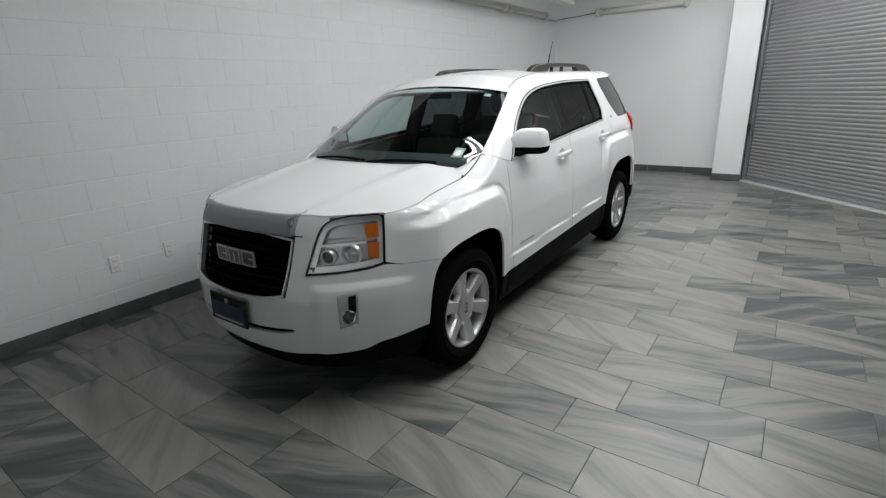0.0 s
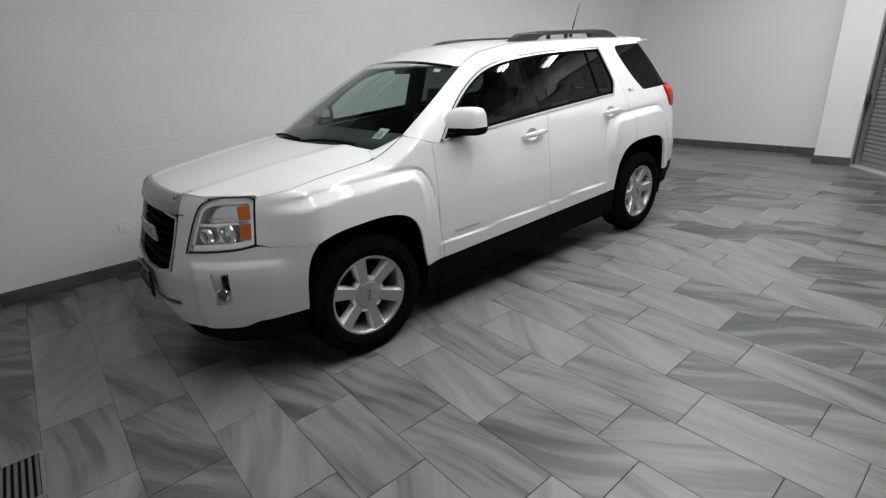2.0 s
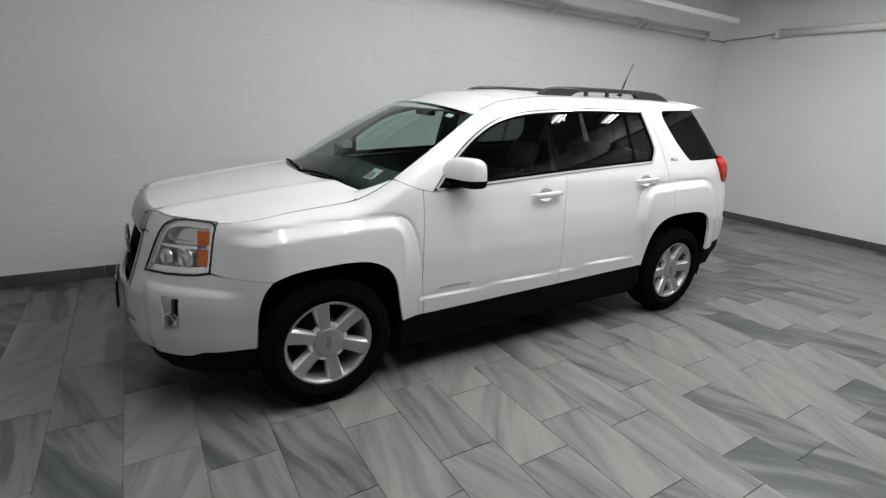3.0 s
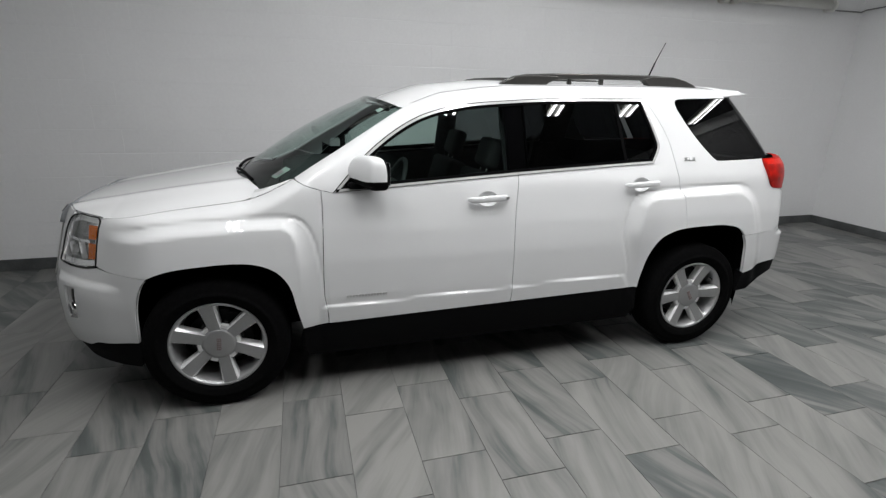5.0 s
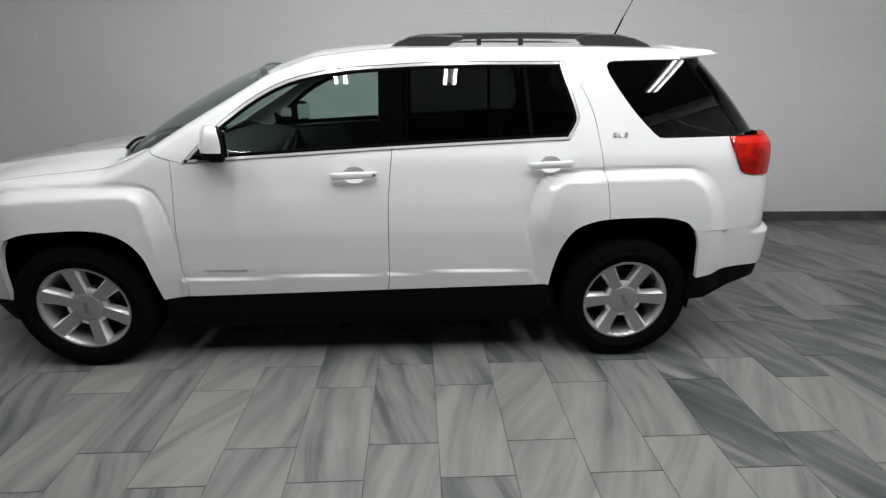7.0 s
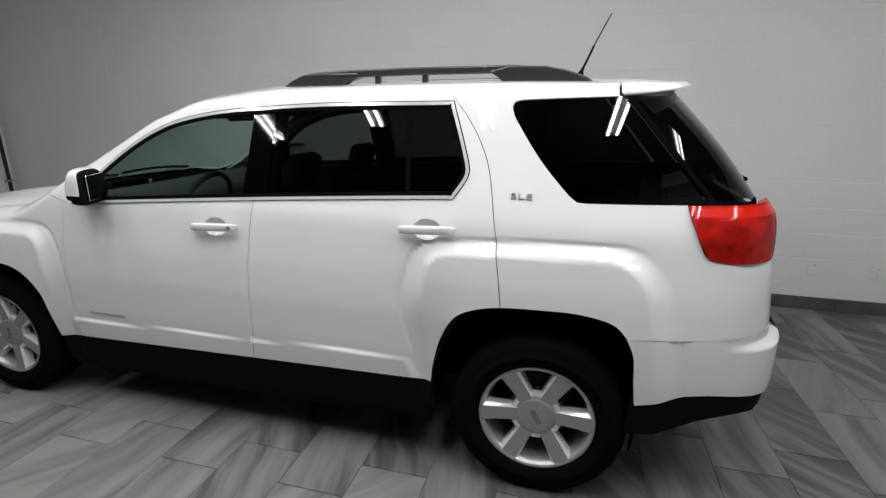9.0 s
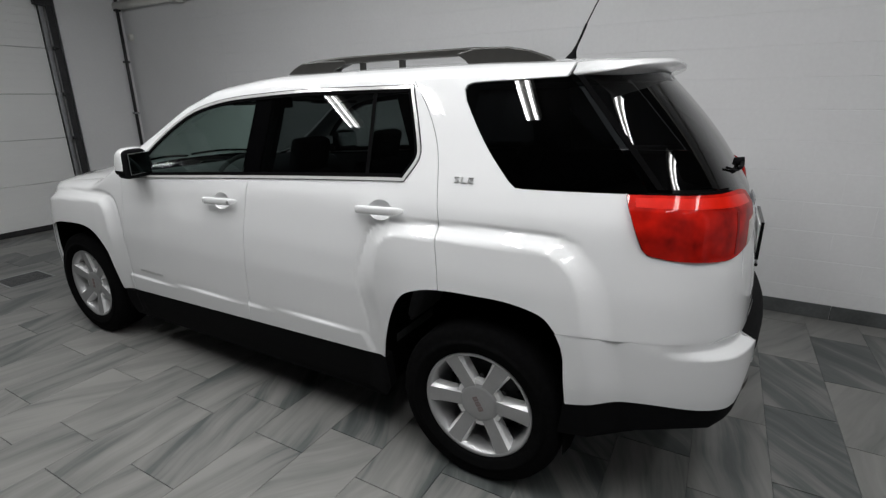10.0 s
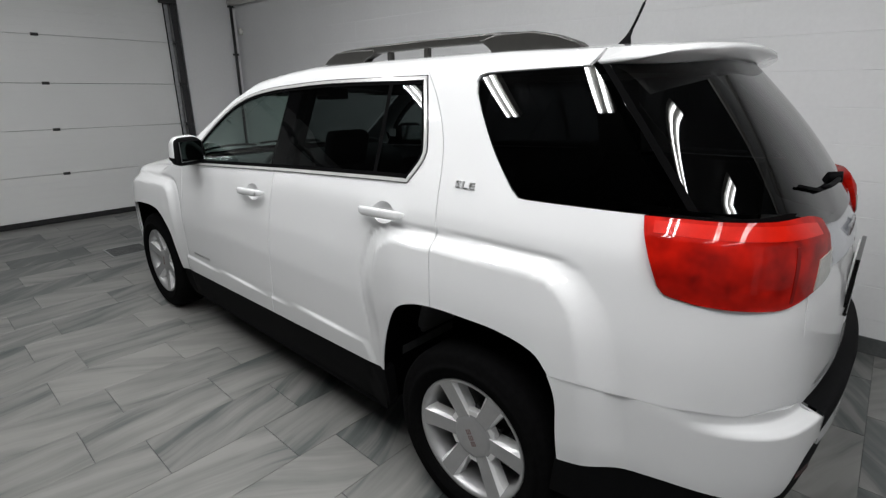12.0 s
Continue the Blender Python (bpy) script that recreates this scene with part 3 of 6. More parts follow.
door_front = sheet("door_front", skin, S(door_f), PAINT, car, holes=[cup_loop(CUPS[0])], deep=0.004, mirror=True, grid=0.013)
door_rear = sheet("door_rear", skin, S(door_r), PAINT, car, holes=[cup_loop(CUPS[1])], deep=0.004, mirror=True, grid=0.014)

# body side: pillar, roof rail and quarter panel in one pressing
QG_L = [(3.34, 1.2300), (2.985, 1.2215), (2.955, 1.2235), (2.925, 1.245), (2.816, 1.362), (2.70, 1.525), (2.687, 1.562), (2.695, 1.580), (2.72, 1.588), (3.08, 1.6015)]
qg_l = dense(QG_L)
TAIL_IN = [(3.337, 1.232), (3.345, 1.20), (3.401, 1.065), (3.421, 1.046), (3.456, 1.040)]
edge_top = [(s, float(z_top(s)) - 0.001) for s in np.linspace(0.424, 3.085, 90)]
side_poly = ([(0.598, 1.102)] + dense([(0.585, 1.106), (0.50, 1.1295), (0.43, 1.158)], 0.03) + edge_top + qg_l[::-1]
             + dense(TAIL_IN, 0.02) + [(3.50, 1.034)])
rear_u = [(UR(0.70), 1.027), (UR(0.64), 1.034), (UR(0.58), 1.046), (UR(0.575), 0.90), (UR(0.575), 0.7548)]
tail_low = [(UR(0.745), 0.7548), (U(3.46), 0.7548), (U(3.40), 0.7556), (U(3.30), 0.7558), (U(3.166), 0.7558)]
side_uv = S(side_poly) + rear_u + tail_low + S([p for p in arch_r if 2.712 < p[0] and p[1] > 0.76][::-1] + shift(seam_r, G)) + S(dlo_top[::-1])
sheet("body_side", skin, side_uv, PAINT, car, mirror=True, grid=0.014)

_ps = np.linspace(-0.62, 3.30, 400)
_edge = skin(np.interp(_ps, _s, _g), z_top(_ps) - 0.001)


def lat_top(s):
    """Half width at the upper edge of the flank pressing."""
    return np.interp(s, _edge[:, 1], _edge[:, 0])


def edge_z(s):
    return np.interp(s, _edge[:, 1], _edge[:, 2])


hood_mid = smooth_table([(-1.1, 0.86), (-0.92, 0.930), (-0.775, 0.976), (-0.70, 0.998), (-0.61, 1.017), (-0.45, 1.043), (-0.28, 1.070), (-0.1, 1.100), (0.07, 1.126), (0.3, 1.155), (0.5, 1.18)], 0.04)


def hood_f(lat, s):
    lat, s = np.asarray(lat, float), np.asarray(s, float)
    sc = np.clip(s, -0.42, 0.26)
    w = lat_top(sc) - 0.003
    edge = edge_z(sc) + (s - sc) * 0.22
    r = np.abs(lat) / w
    z = hood_mid(s) - (hood_mid(sc) + (s - sc) * 0.22 - edge) * (0.45 * r ** 2 + 0.55 * np.clip(r, 0, 2) ** 4.5)
    crease = 0.010 * np.exp(-((np.abs(lat) - 0.42 - 0.10 * (s + 0.5)) / 0.06) ** 2)
    return np.stack((lat, s, z + crease), -1)


def on_hood(u):
    """Where the flank skin at perimeter place u meets the hood."""
    z = 0.95
    for _ in range(30):
        q = skin(u, z)
        z = 0.5 * z + 0.5 * (float(hood_f(q[0], q[1])[2]) - 0.001)
    q = skin(u, z)
    return z, float(q[0]), float(q[1])


LAMP_TOP = [(u, *on_hood(u)) for u in np.linspace(us(-0.460, 0.975), ul(0.370, 0.93), 20)]
# front bumper with its openings
HL = ([(ul(0.452, 0.728), 0.728)] * 2 + [(ul(0.58, 0.734), 0.734), (ul(0.68, 0.745), 0.745)] + [(us(-0.508, 0.760), 0.760)] * 2
      + [(us(-0.488, 0.87), 0.87), (us(-0.472, 0.945), 0.945), (us(-0.464, 0.970), 0.970)] + [(u, z - 0.003) for u, z, lt, _ in LAMP_TOP[1:] if lt > 0.545][::2]
      + [(ul(0.517, 0.972), 0.972), (ul(0.493, 0.944), 0.944), (ul(0.476, 0.87), 0.87), (ul(0.463, 0.79), 0.79)])
HL_RIM = dense(HL, 0.012, closed=True)
GR = [(0.0, 0.920), (UF(0.2), 0.914), (UF(0.36), 0.900), (UF(0.415), 0.893), (UF(0.415), 0.893), (UF(0.395), 0.77), (UF(0.362), 0.625), (UF(0.362), 0.625), (UF(0.2), 0.598), (0.0, 0.588)]
gr_rim = dense(GR, 0.015)
fog = dense([(UF(0.585), 0.632), (UF(0.585), 0.632), (UF(0.655), 0.640), (UF(0.655), 0.640), (UF(0.648), 0.475), (UF(0.648), 0.475), (UF(0.585), 0.462), (UF(0.585), 0.462)], 0.012, closed=True)
slot = dense([(0.0, 0.408), (UF(0.2), 0.416), (UF(0.38), 0.437), (UF(0.40), 0.447), (UF(0.385), 0.458), (UF(0.2), 0.447), (0.0, 0.440)], 0.015)
# the skin between lamp and grille goes up to the bonnet's edge
bumper = ([(0.0, 0.585)] + [(a, b - 0.003) for a, b in gr_rim[::-1][1:] if b < 0.62] + [(UF(0.37), 0.618)]
          + [(UF(0.40), 0.76), (UF(0.421), 0.893)] + [(u, z - 0.003) for u, z, lt, _ in LAMP_TOP[::-1] if lt < 0.520]
          + dense([(ul(0.511, 0.973), 0.973), (ul(0.488, 0.945), 0.945), (ul(0.471, 0.87), 0.87), (ul(0.458, 0.79), 0.79), (ul(0.446, 0.722), 0.722)], 0.02) + dense([(ul(0.58, 0.728), 0.728), (ul(0.68, 0.739), 0.739), (us(-0.508, 0.753), 0.753)], 0.02)
          + S(dense([(-0.46, 0.745), (-0.32, 0.739), (-0.26, 0.734)], 0.03)) + S([p for p in arch_f if p[0] < -0.253][::-1])
          + dense([(U(-0.345), 0.398), (U(-0.52), 0.368), (U(-0.56), 0.362), (UF(0.66), 0.330), (UF(0.45), 0.315), (UF(0.2), 0.305), (0.0, 0.302)], 0.02))


def both(f):
    """The same surface carried over the middle line: negative places are the passenger's half."""
    def g(u, z):
        p = f(np.abs(u), z)
        return np.stack((p[..., 0] * np.where(np.asarray(u) < 0, -1, 1), p[..., 1], p[..., 2]), -1)
    return g


def twin(half):
    """Closes a half outline that starts and ends on the middle line."""
    return list(half) + [(-a, b) for a, b in half[::-1] if abs(a) > 1e-6]


skin2 = both(skin)
mirror_loop = lambda loop: [(-a, b) for a, b in loop]
sheet("front_bumper", skin2, twin(bumper), PAINT, car, holes=[twin(slot), fog, mirror_loop(fog)], deep=0.02, grid=0.016)

# rear bumper
REAR_LOW = [(U(3.214), 0.494), (U(3.37), 0.526), (U(3.50), 0.535), (UR(0.74), 0.52), (UR(0.68), 0.512), (UR(0.645), 0.515), (UR(0.60), 0.58), (UR(0.56), 0.62),
            (UR(0.50), 0.635), (UR(0.495), 0.61), (UR(0.25), 0.585), (UR(0.0), 0.58)]
rb = (S([(3.160, 0.7545)]) + [(U(3.30), 0.7545), (U(3.40), 0.7545), (U(3.46), 0.7546), (UR(0.745), 0.7546), (UR(0.62), 0.7546), (UR(0.56), 0.752), (UR(0.50), 0.70), (UR(0.25), 0.70), (UR(0.0), 0.70)]
      + dense(REAR_LOW, 0.02)[::-1] + S([p for p in arch_r if p[0] > 3.155][::-1]))
UEND = float(_g[-1])


def rear2(u, z):
    """The rear skin, unrolled from the middle line: 0 is the middle."""
    p = skin(UEND - np.abs(u), z)
    return np.stack((p[..., 0] * np.where(np.asarray(u) < 0, -1, 1), p[..., 1], p[..., 2]), -1)


def R(points):
    return [(UEND - u, z) for u, z in points]


rbl = R(rb)
zero = [i for i, p in enumerate(rbl) if p[0] < 1e-6]
half = rbl[zero[-1]:] + rbl[:zero[0] + 1]                      # from the lower middle round the flank to the upper middle
sheet("rear_bumper", rear2, twin(half), PAINT, car, deep=0.02, flip=True, grid=0.009)

# tailgate, below the glass
gate = [(0.0, 0.742), (UEND - UR(0.25), 0.742), (UEND - UR(0.50), 0.745), (UEND - UR(0.571), 0.756), (UEND - UR(0.571), 1.042)]
gate += [(UEND - UR(0.52), 1.056), (UEND - UR(0.455), 1.066), (UEND - UR(0.425), 1.095), (UEND - UR(0.423), 1.15), (UEND - UR(0.427), 1.195), (UEND - UR(0.40), 1.196), (UEND - UR(0.36), 1.186), (UEND - UR(0.2), 1.172), (0.0, 1.168)]
gate = dense(gate, 0.02)
tailgate = sheet("tailgate", rear2, twin(gate), PAINT, car, deep=0.015, flip=True)

# tail lamps
TAIL = ([(3.340, 1.230), (3.340, 1.230), (3.348, 1.20), (3.404, 1.067), (3.424, 1.049), (3.456, 1.043)])
tail_loop = S(TAIL) + [(U(3.50), 1.037), (UR(0.70), 1.030), (UR(0.64), 1.037), (UR(0.58), 1.049), (UR(0.525), 1.060), (UR(0.46), 1.072), (UR(0.432), 1.10), (UR(0.430), 1.15), (UR(0.434), 1.190), (UR(0.455), 1.215), (UR(0.50), 1.230), (UR(0.56), 1.237), (UR(0.63), 1.237), (UR(0.72), 1.235), (U(3.45), 1.233)]
tail_lens = lambda u, z, lift=0.0: skin(u, z, lift + 0.002 + 0.020 * np.clip((1.238 - z) / 0.052, 0, 1) - 0.018 * np.clip((1.165 - z) / 0.125, 0, 1) ** 1.3)
tail_lamp = sheet("tail_lamp", tail_lens, dense(tail_loop, 0.012, closed=True), RED, car, grid=0.01, deep=0.03, mirror=True, label="red tail lamp with a clear reversing lens")
rev = dense([(UR(l), z) for l, z in ((0.560, 1.058), (0.560, 1.058), (0.475, 1.076), (0.441, 1.105), (0.438, 1.148), (0.438, 1.148), (0.545, 1.136), (0.545, 1.136))], 0.01, closed=True)
LENS_GREY = material("clear_grey_lens", (0.42, 0.42, 0.38), 0.18, coat=0.8, grain=0.07, grain_scale=60)
for ob, sg in zip(tail_lamp, (1, -1)):
    sheet("lamp_housing", lambda u, z: skin(u, z, -0.034) * (sg, 1, 1), dense(tail_loop, 0.03, closed=True), LINER, ob, grid=0.03, deep=0.0, flip=sg < 0, label="black lamp housing")
    sheet("reversing_lens", lambda u, z: tail_lens(u, z, 0.0035) * (sg, 1, 1), rev, LENS_GREY, ob, grid=0.02, deep=0.006, flip=sg < 0, label="clear reversing lens")
    ridge = dense([(UR(l), z) for l, z in ((0.662, 1.044), (0.650, 1.044), (0.640, 1.180), (0.654, 1.180)) for _ in range(2)], 0.01, closed=True)
    sheet("lamp_division", lambda u, z: tail_lens(u, z, 0.0012) * (sg, 1, 1), ridge, RED_DEEP, ob, grid=0.02, deep=0.004, flip=sg < 0, label="dark red division of the lens")
    # tilted top of the lens, its highlight painted as a brighter red
    facet = dense([(a, 1.197 + h) for a, h in ((U(3.372), 0.0), (U(3.372), 0.0), (U(3.50), 0.0), (UR(0.60), -0.002), (UR(0.51), -0.004), (UR(0.51), -0.004), (UR(0.515), 0.022), (UR(0.515), 0.022), (UR(0.60), 0.029), (U(3.50), 0.029), (U(3.368), 0.026), (U(3.368), 0.026))], 0.012, closed=True)
    sheet("lens_facet", lambda u, z: tail_lens(u, z, 0.0012) * (sg, 1, 1), facet, RED_LIT, ob, grid=0.012, deep=0.004, flip=sg < 0, label="red upper facet, coloured brighter for the lamps it reflects")


# ---------------------------------------------------------------- car: bonnet, roof, screens
seam = [(float(lat_top(s)) - 0.0035, s) for s in np.linspace(-0.435, 0.15, 20)]
hood_half = (dense([(0.0, -0.722), (0.2, -0.714), (0.32, -0.702)] + [(l - 0.004, y + 0.006) for _, _, l, y in LAMP_TOP[::-1]] + [(seam[0][0], -0.448)], 0.02)
             + seam + dense([(seam[-1][0] - 0.004, 0.185), (seam[-1][0] - 0.025, 0.225), (seam[-1][0] - 0.06, 0.250), (0.52, 0.195), (0.3, 0.115), (0.15, 0.088), (0.0, 0.08)], 0.02))
hood = sheet("hood", hood_f, twin(hood_half), PAINT, car, deep=0.014)

# roof
roof_bow = smooth_table([(0.8, 0.075), (1.0, 0.066), (1.3, 0.052), (1.8, 0.040), (3.6, 0.035)], 0.05)


def roof_f(lat, s):
    lat, s = np.asarray(lat, float), np.asarray(s, float)
    sc = np.clip(s, 1.0, 3.08)
    w = lat_top(sc)
    r = np.abs(lat) / w
    base = z_top(sc) - 0.001 - np.clip(1.0 - s, 0, 1) * 0.48 - np.clip(s - 3.08, 0, 1) ** 2 * 0.35
    return np.stack((lat, s, base + roof_bow(s) * (1 - r ** 2.4)), -1)


def top_line(r):
    """The upper edge of the windscreen; r runs from the middle (0) to the pillar (1)."""
    r = np.asarray(r, float)
    s = 0.885 + 0.115 * r ** 2
    return s


WT = float(lat_top(1.0))
roof_half = ([(WT * r, float(top_line(r))) for r in np.linspace(0, 1, 24)] + [(float(lat_top(s)) - 0.002, s) for s in np.linspace(1.03, 3.08, 60)]
             + dense([(float(lat_top(3.08)) - 0.03, 3.095), (0.3, 3.12), (0.0, 3.125)], 0.03))
roof = sheet("roof", roof_f, twin(roof_half), PAINT, car, deep=0.012, grid=0.035)

# windscreen: v runs up, a across


def screen_f(a, v):
    a, v = np.asarray(a, float), np.asarray(v, float)
    s1 = 0.275 + (1.0 - 0.275) * v
    w = lat_top(np.clip(s1, 0.2, 1.0))
    z1 = z_top(s1)
    s0 = 0.065 + (0.885 - 0.065) * v
    z0 = 1.095 + (1.568 - 1.095) * v + 0.035 * np.sin(np.pi * np.clip(v, 0, 1))
    r = np.abs(a)
    k = r ** 2.2
    return np.stack((a * w, s0 + (s1 - s0) * k, z0 + (z1 - z0) * k), -1)


screen = [(a, 0.004) for a in np.linspace(-0.995, 0.995, 50)] + [(0.995, v) for v in np.linspace(0.02, 0.99, 30)] + [(a, 0.994) for a in np.linspace(0.995, -0.995, 50)] + [(-0.995, v) for v in np.linspace(0.99, 0.02, 30)]
windscreen = sheet("windscreen", screen_f, screen, GLASS, car, deep=0.0, grid=0.04, label="green-tinted windscreen")

# back glass
def back_f(a, v):
    a, v = np.asarray(a, float), np.asarray(v, float)
    # edge along the quarter glass
    s1, w = 3.405 - (3.405 - 3.098) * v, 0.677 + (0.592 - 0.677) * v
    z1 = 1.238 + (1.603 - 1.238) * v
    s0 = 3.690 - (3.690 - 3.335) * v + 0.026 * np.sin(np.pi * np.clip(v, 0, 1))
    z0 = 1.172 + (1.622 - 1.172) * v
    r = np.abs(a)
    k, kz = 1 - np.clip(1 - r ** 2.9, 0, 1) ** 0.62, step(0.30, 0.90, r)
    return np.stack((a * w, s0 + (s1 - s0) * k, z0 + (z1 - z0) * kz), -1)


back = [(a, 0.0) for a in np.linspace(-1, 1, 50)] + [(1, v) for v in np.linspace(0.02, 0.98, 30)] + [(a, 1.0) for a in np.linspace(1, -1, 50)] + [(-1, v) for v in np.linspace(0.98, 0.02, 30)]
back_glass = sheet("back_glass", back_f, back, PRIVACY_DARK, car, deep=0.0, grid=0.04, flip=True, label="dark tinted rear window")

# side glass
pane = lambda loop, name, mat, label: sheet(name, lambda u, z: skin(u, z, -0.006), S(loop), mat, car, deep=0.0, mirror=True, label=label)
cut = lambda a, b: [p for p in dlo_top if a < p[0] < b]
lowcut = lambda a, b: [p for p in dlo_low if a < p[0] < b]
zt = lambda s: float(np.interp(s, [p[0] for p in dlo_top], [p[1] for p in dlo_top]))
zl = lambda s: float(np.interp(s, [p[0] for p in dlo_low[::-1]], [p[1] for p in dlo_low[::-1]]))
pane([(0.602, 1.101)] + cut(0.602, 1.56) + [(1.56, zt(1.56)), (1.56, zl(1.56))] + lowcut(0.602, 1.56), "front_side_glass", GLASS, "green-tinted front door glass")
pane([(1.66, zl(1.66)), (1.66, zt(1.66))] + cut(1.66, 2.45) + dlo_end + lowcut(1.66, 2.49), "rear_side_glass", PRIVACY, "dark tinted rear door glass")
def quarter_f(u, z):
    """Almost flat pane spanned between four points of the skin."""
    s = np.interp(u, _g, _s)
    a, b = (s - 2.70) / 0.70, (np.asarray(z, float) - 1.225) / 0.345
    k00, k10, k01, k11 = (skin(U(q), h, -0.005) for q, h in ((2.70, 1.225), (3.40, 1.225), (2.70, 1.570), (3.20, 1.570)))
    k11 = k01 + (k11 - k01) * (0.70 / 0.50)
    a, b = np.asarray(a)[..., None], np.asarray(b)[..., None]
    p = (1 - a) * (1 - b) * k00 + a * (1 - b) * k10 + (1 - a) * b * k01 + a * b * k11
    return p + np.array((0.006, 0, 0)) * (4 * a * (1 - a) + 4 * b * (1 - b) - 0.7)


quarter = lambda loop: sheet("quarter_glass", quarter_f, S(loop), PRIVACY_DARK, car, deep=0.0, mirror=True, label="dark tinted quarter glass")
quarter(qg_l + [(3.095, 1.600), (3.14, 1.555), (3.25, 1.425), (3.39, 1.258), (3.405, 1.236)])
pane([(1.545, zl(1.545)), (1.55, zt(1.55))] + cut(1.55, 1.675) + [(1.675, zt(1.675)), (1.675, zl(1.675))], "door_pillar", TRIM_BLACK, "gloss black door pillar")


# ---------------------------------------------------------------- car: parts of the body
def loft(name, rows, mat, parent, label="", closed=False, caps=False, smooth=True):
    """A skin over rows of points (all rows equally long)."""
    bm = bmesh.new()
    vs = [[bm.verts.new(tuple(p)) for p in row] for row in rows]
    n = len(vs[0])
    for a, b in zip(vs, vs[1:]):
        for k in range(n if closed else n - 1):
            bm.faces.new((a[k], a[(k + 1) % n], b[(k + 1) % n], b[k]))
    if caps:
        bm.faces.new(vs[0][::-1])
        bm.faces.new(vs[-1])
    bmesh.ops.recalc_face_normals(bm, faces=bm.faces)
    return part(name, bm, mat, parent, label, smooth)


def offset_loop(loop, d):
    """The loop moved inwards by d."""
    p = np.array(loop)
    if np.sum(p[:, 0] * np.roll(p[:, 1], -1) - np.roll(p[:, 0], -1) * p[:, 1]) < 0:
        p = p[::-1]
    t = np.roll(p, -1, axis=0) - np.roll(p, 1, axis=0)
    t /= np.maximum(np.linalg.norm(t, axis=1, keepdims=True), 1e-9)
    return [tuple(q) for q in p + np.stack((-t[:, 1], t[:, 0]), 1) * d]


def clean(loop, gap=0.004):
    out = []
    for p in loop:
        if not out or math.dist(p, out[-1]) > gap:
            out.append(p)
    if math.dist(out[0], out[-1]) < gap:
        out.pop()
    return out


def band(name, f, loop, width, mat, parent, lift=0.004, deep=0.008, mirror=True, label=""):
    """A moulding that runs round a loop, width to the inside."""
    loop = clean(loop)
    return sheet(name, lambda a, b: f(a, b, lift), loop, mat, parent, holes=[offset_loop(loop, width)], grid=0.05, deep=deep, mirror=mirror, label=label)


def ring_rows(path, halves, n=12, power=3.0):
    """Super-elliptic rings: path of (centre, axis a, axis b) with half sizes."""
    rows = []
    for (c, ea, eb), (ha, hb) in zip(path, halves):
        row = []
        for k in range(n):
            t = 2 * math.pi * k / n
            ca, sa = math.cos(t), math.sin(t)
            row.append(Vector(c) + Vector(ea) * ha * math.copysign(abs(ca) ** (2 / power), ca) + Vector(eb) * hb * math.copysign(abs(sa) ** (2 / power), sa))
        rows.append(row)
    return rows


def at_skin(s, z, lift=0.0, sign=1):
    p = skin(U(s), z, lift)
    return Vector((float(p[0]) * sign, float(p[1]), float(p[2])))


def extrude(name, profile, x0, x1, mat, parent, label="", bevel=0.0, lean=0.0):
    """A side profile of (y, z) points made thick from x0 to x1."""
    bm = bmesh.new()
    a = [bm.verts.new((x0, y, z)) for y, z in profile]
    b = [bm.verts.new((x1, y, z)) for y, z in profile]
    n = len(profile)
    fs = [bm.faces.new(a[::-1]), bm.faces.new(b)] + [bm.faces.new((a[k], a[(k + 1) % n], b[(k + 1) % n], b[k])) for k in range(n)]
    bmesh.ops.recalc_face_normals(bm, faces=bm.faces)
    if bevel:
        caps = {e for f in fs[:2] for e in f.edges}
        bmesh.ops.bevel(bm, geom=list(caps), offset=bevel, segments=2, affect="EDGES", profile=0.5)
    return part(name, bm, mat, parent, label)


# handles, with cup, grip bar and lock
for obs, c, keyed in ((door_front, CUPS[0], True), (door_rear, CUPS[1], False)):
    cups = sheet("handle_cup", cup_f(c), cup_loop(c), PAINT, car, grid=0.008, deep=0.0, mirror=True)
    for ob, cp, sg in zip(obs, cups, (1, -1)):
        cp.parent = ob
        length, rows = 0.117, []
        for t in np.linspace(-1, 1, 17):
            e = max(0.0, 1 - abs(t) ** 6)
            mid = at_skin(c[0] + length * t, c[1] + 0.004 + 0.008 * t * 0.6, 0.008 + 0.024 * e ** 0.6, sg)
            rows.append(((mid, (0, 0, 1), (sg, 0, 0)), (0.006 + 0.0115 * e ** 0.5, 0.003 + 0.009 * e ** 0.5)))
        loft("door_handle", ring_rows([r[0] for r in rows], [r[1] for r in rows], 14), PAINT, ob, "white body-coloured handle", closed=True, caps=True)
        if keyed and sg > 0:
            k = at_skin(c[0] + 0.10, c[1] + 0.008, 0.040, sg)
            part("key_lock", tube(k, k + Vector((0.005, 0, 0)), 0.009, 16), SATIN, ob, "small round key lock")

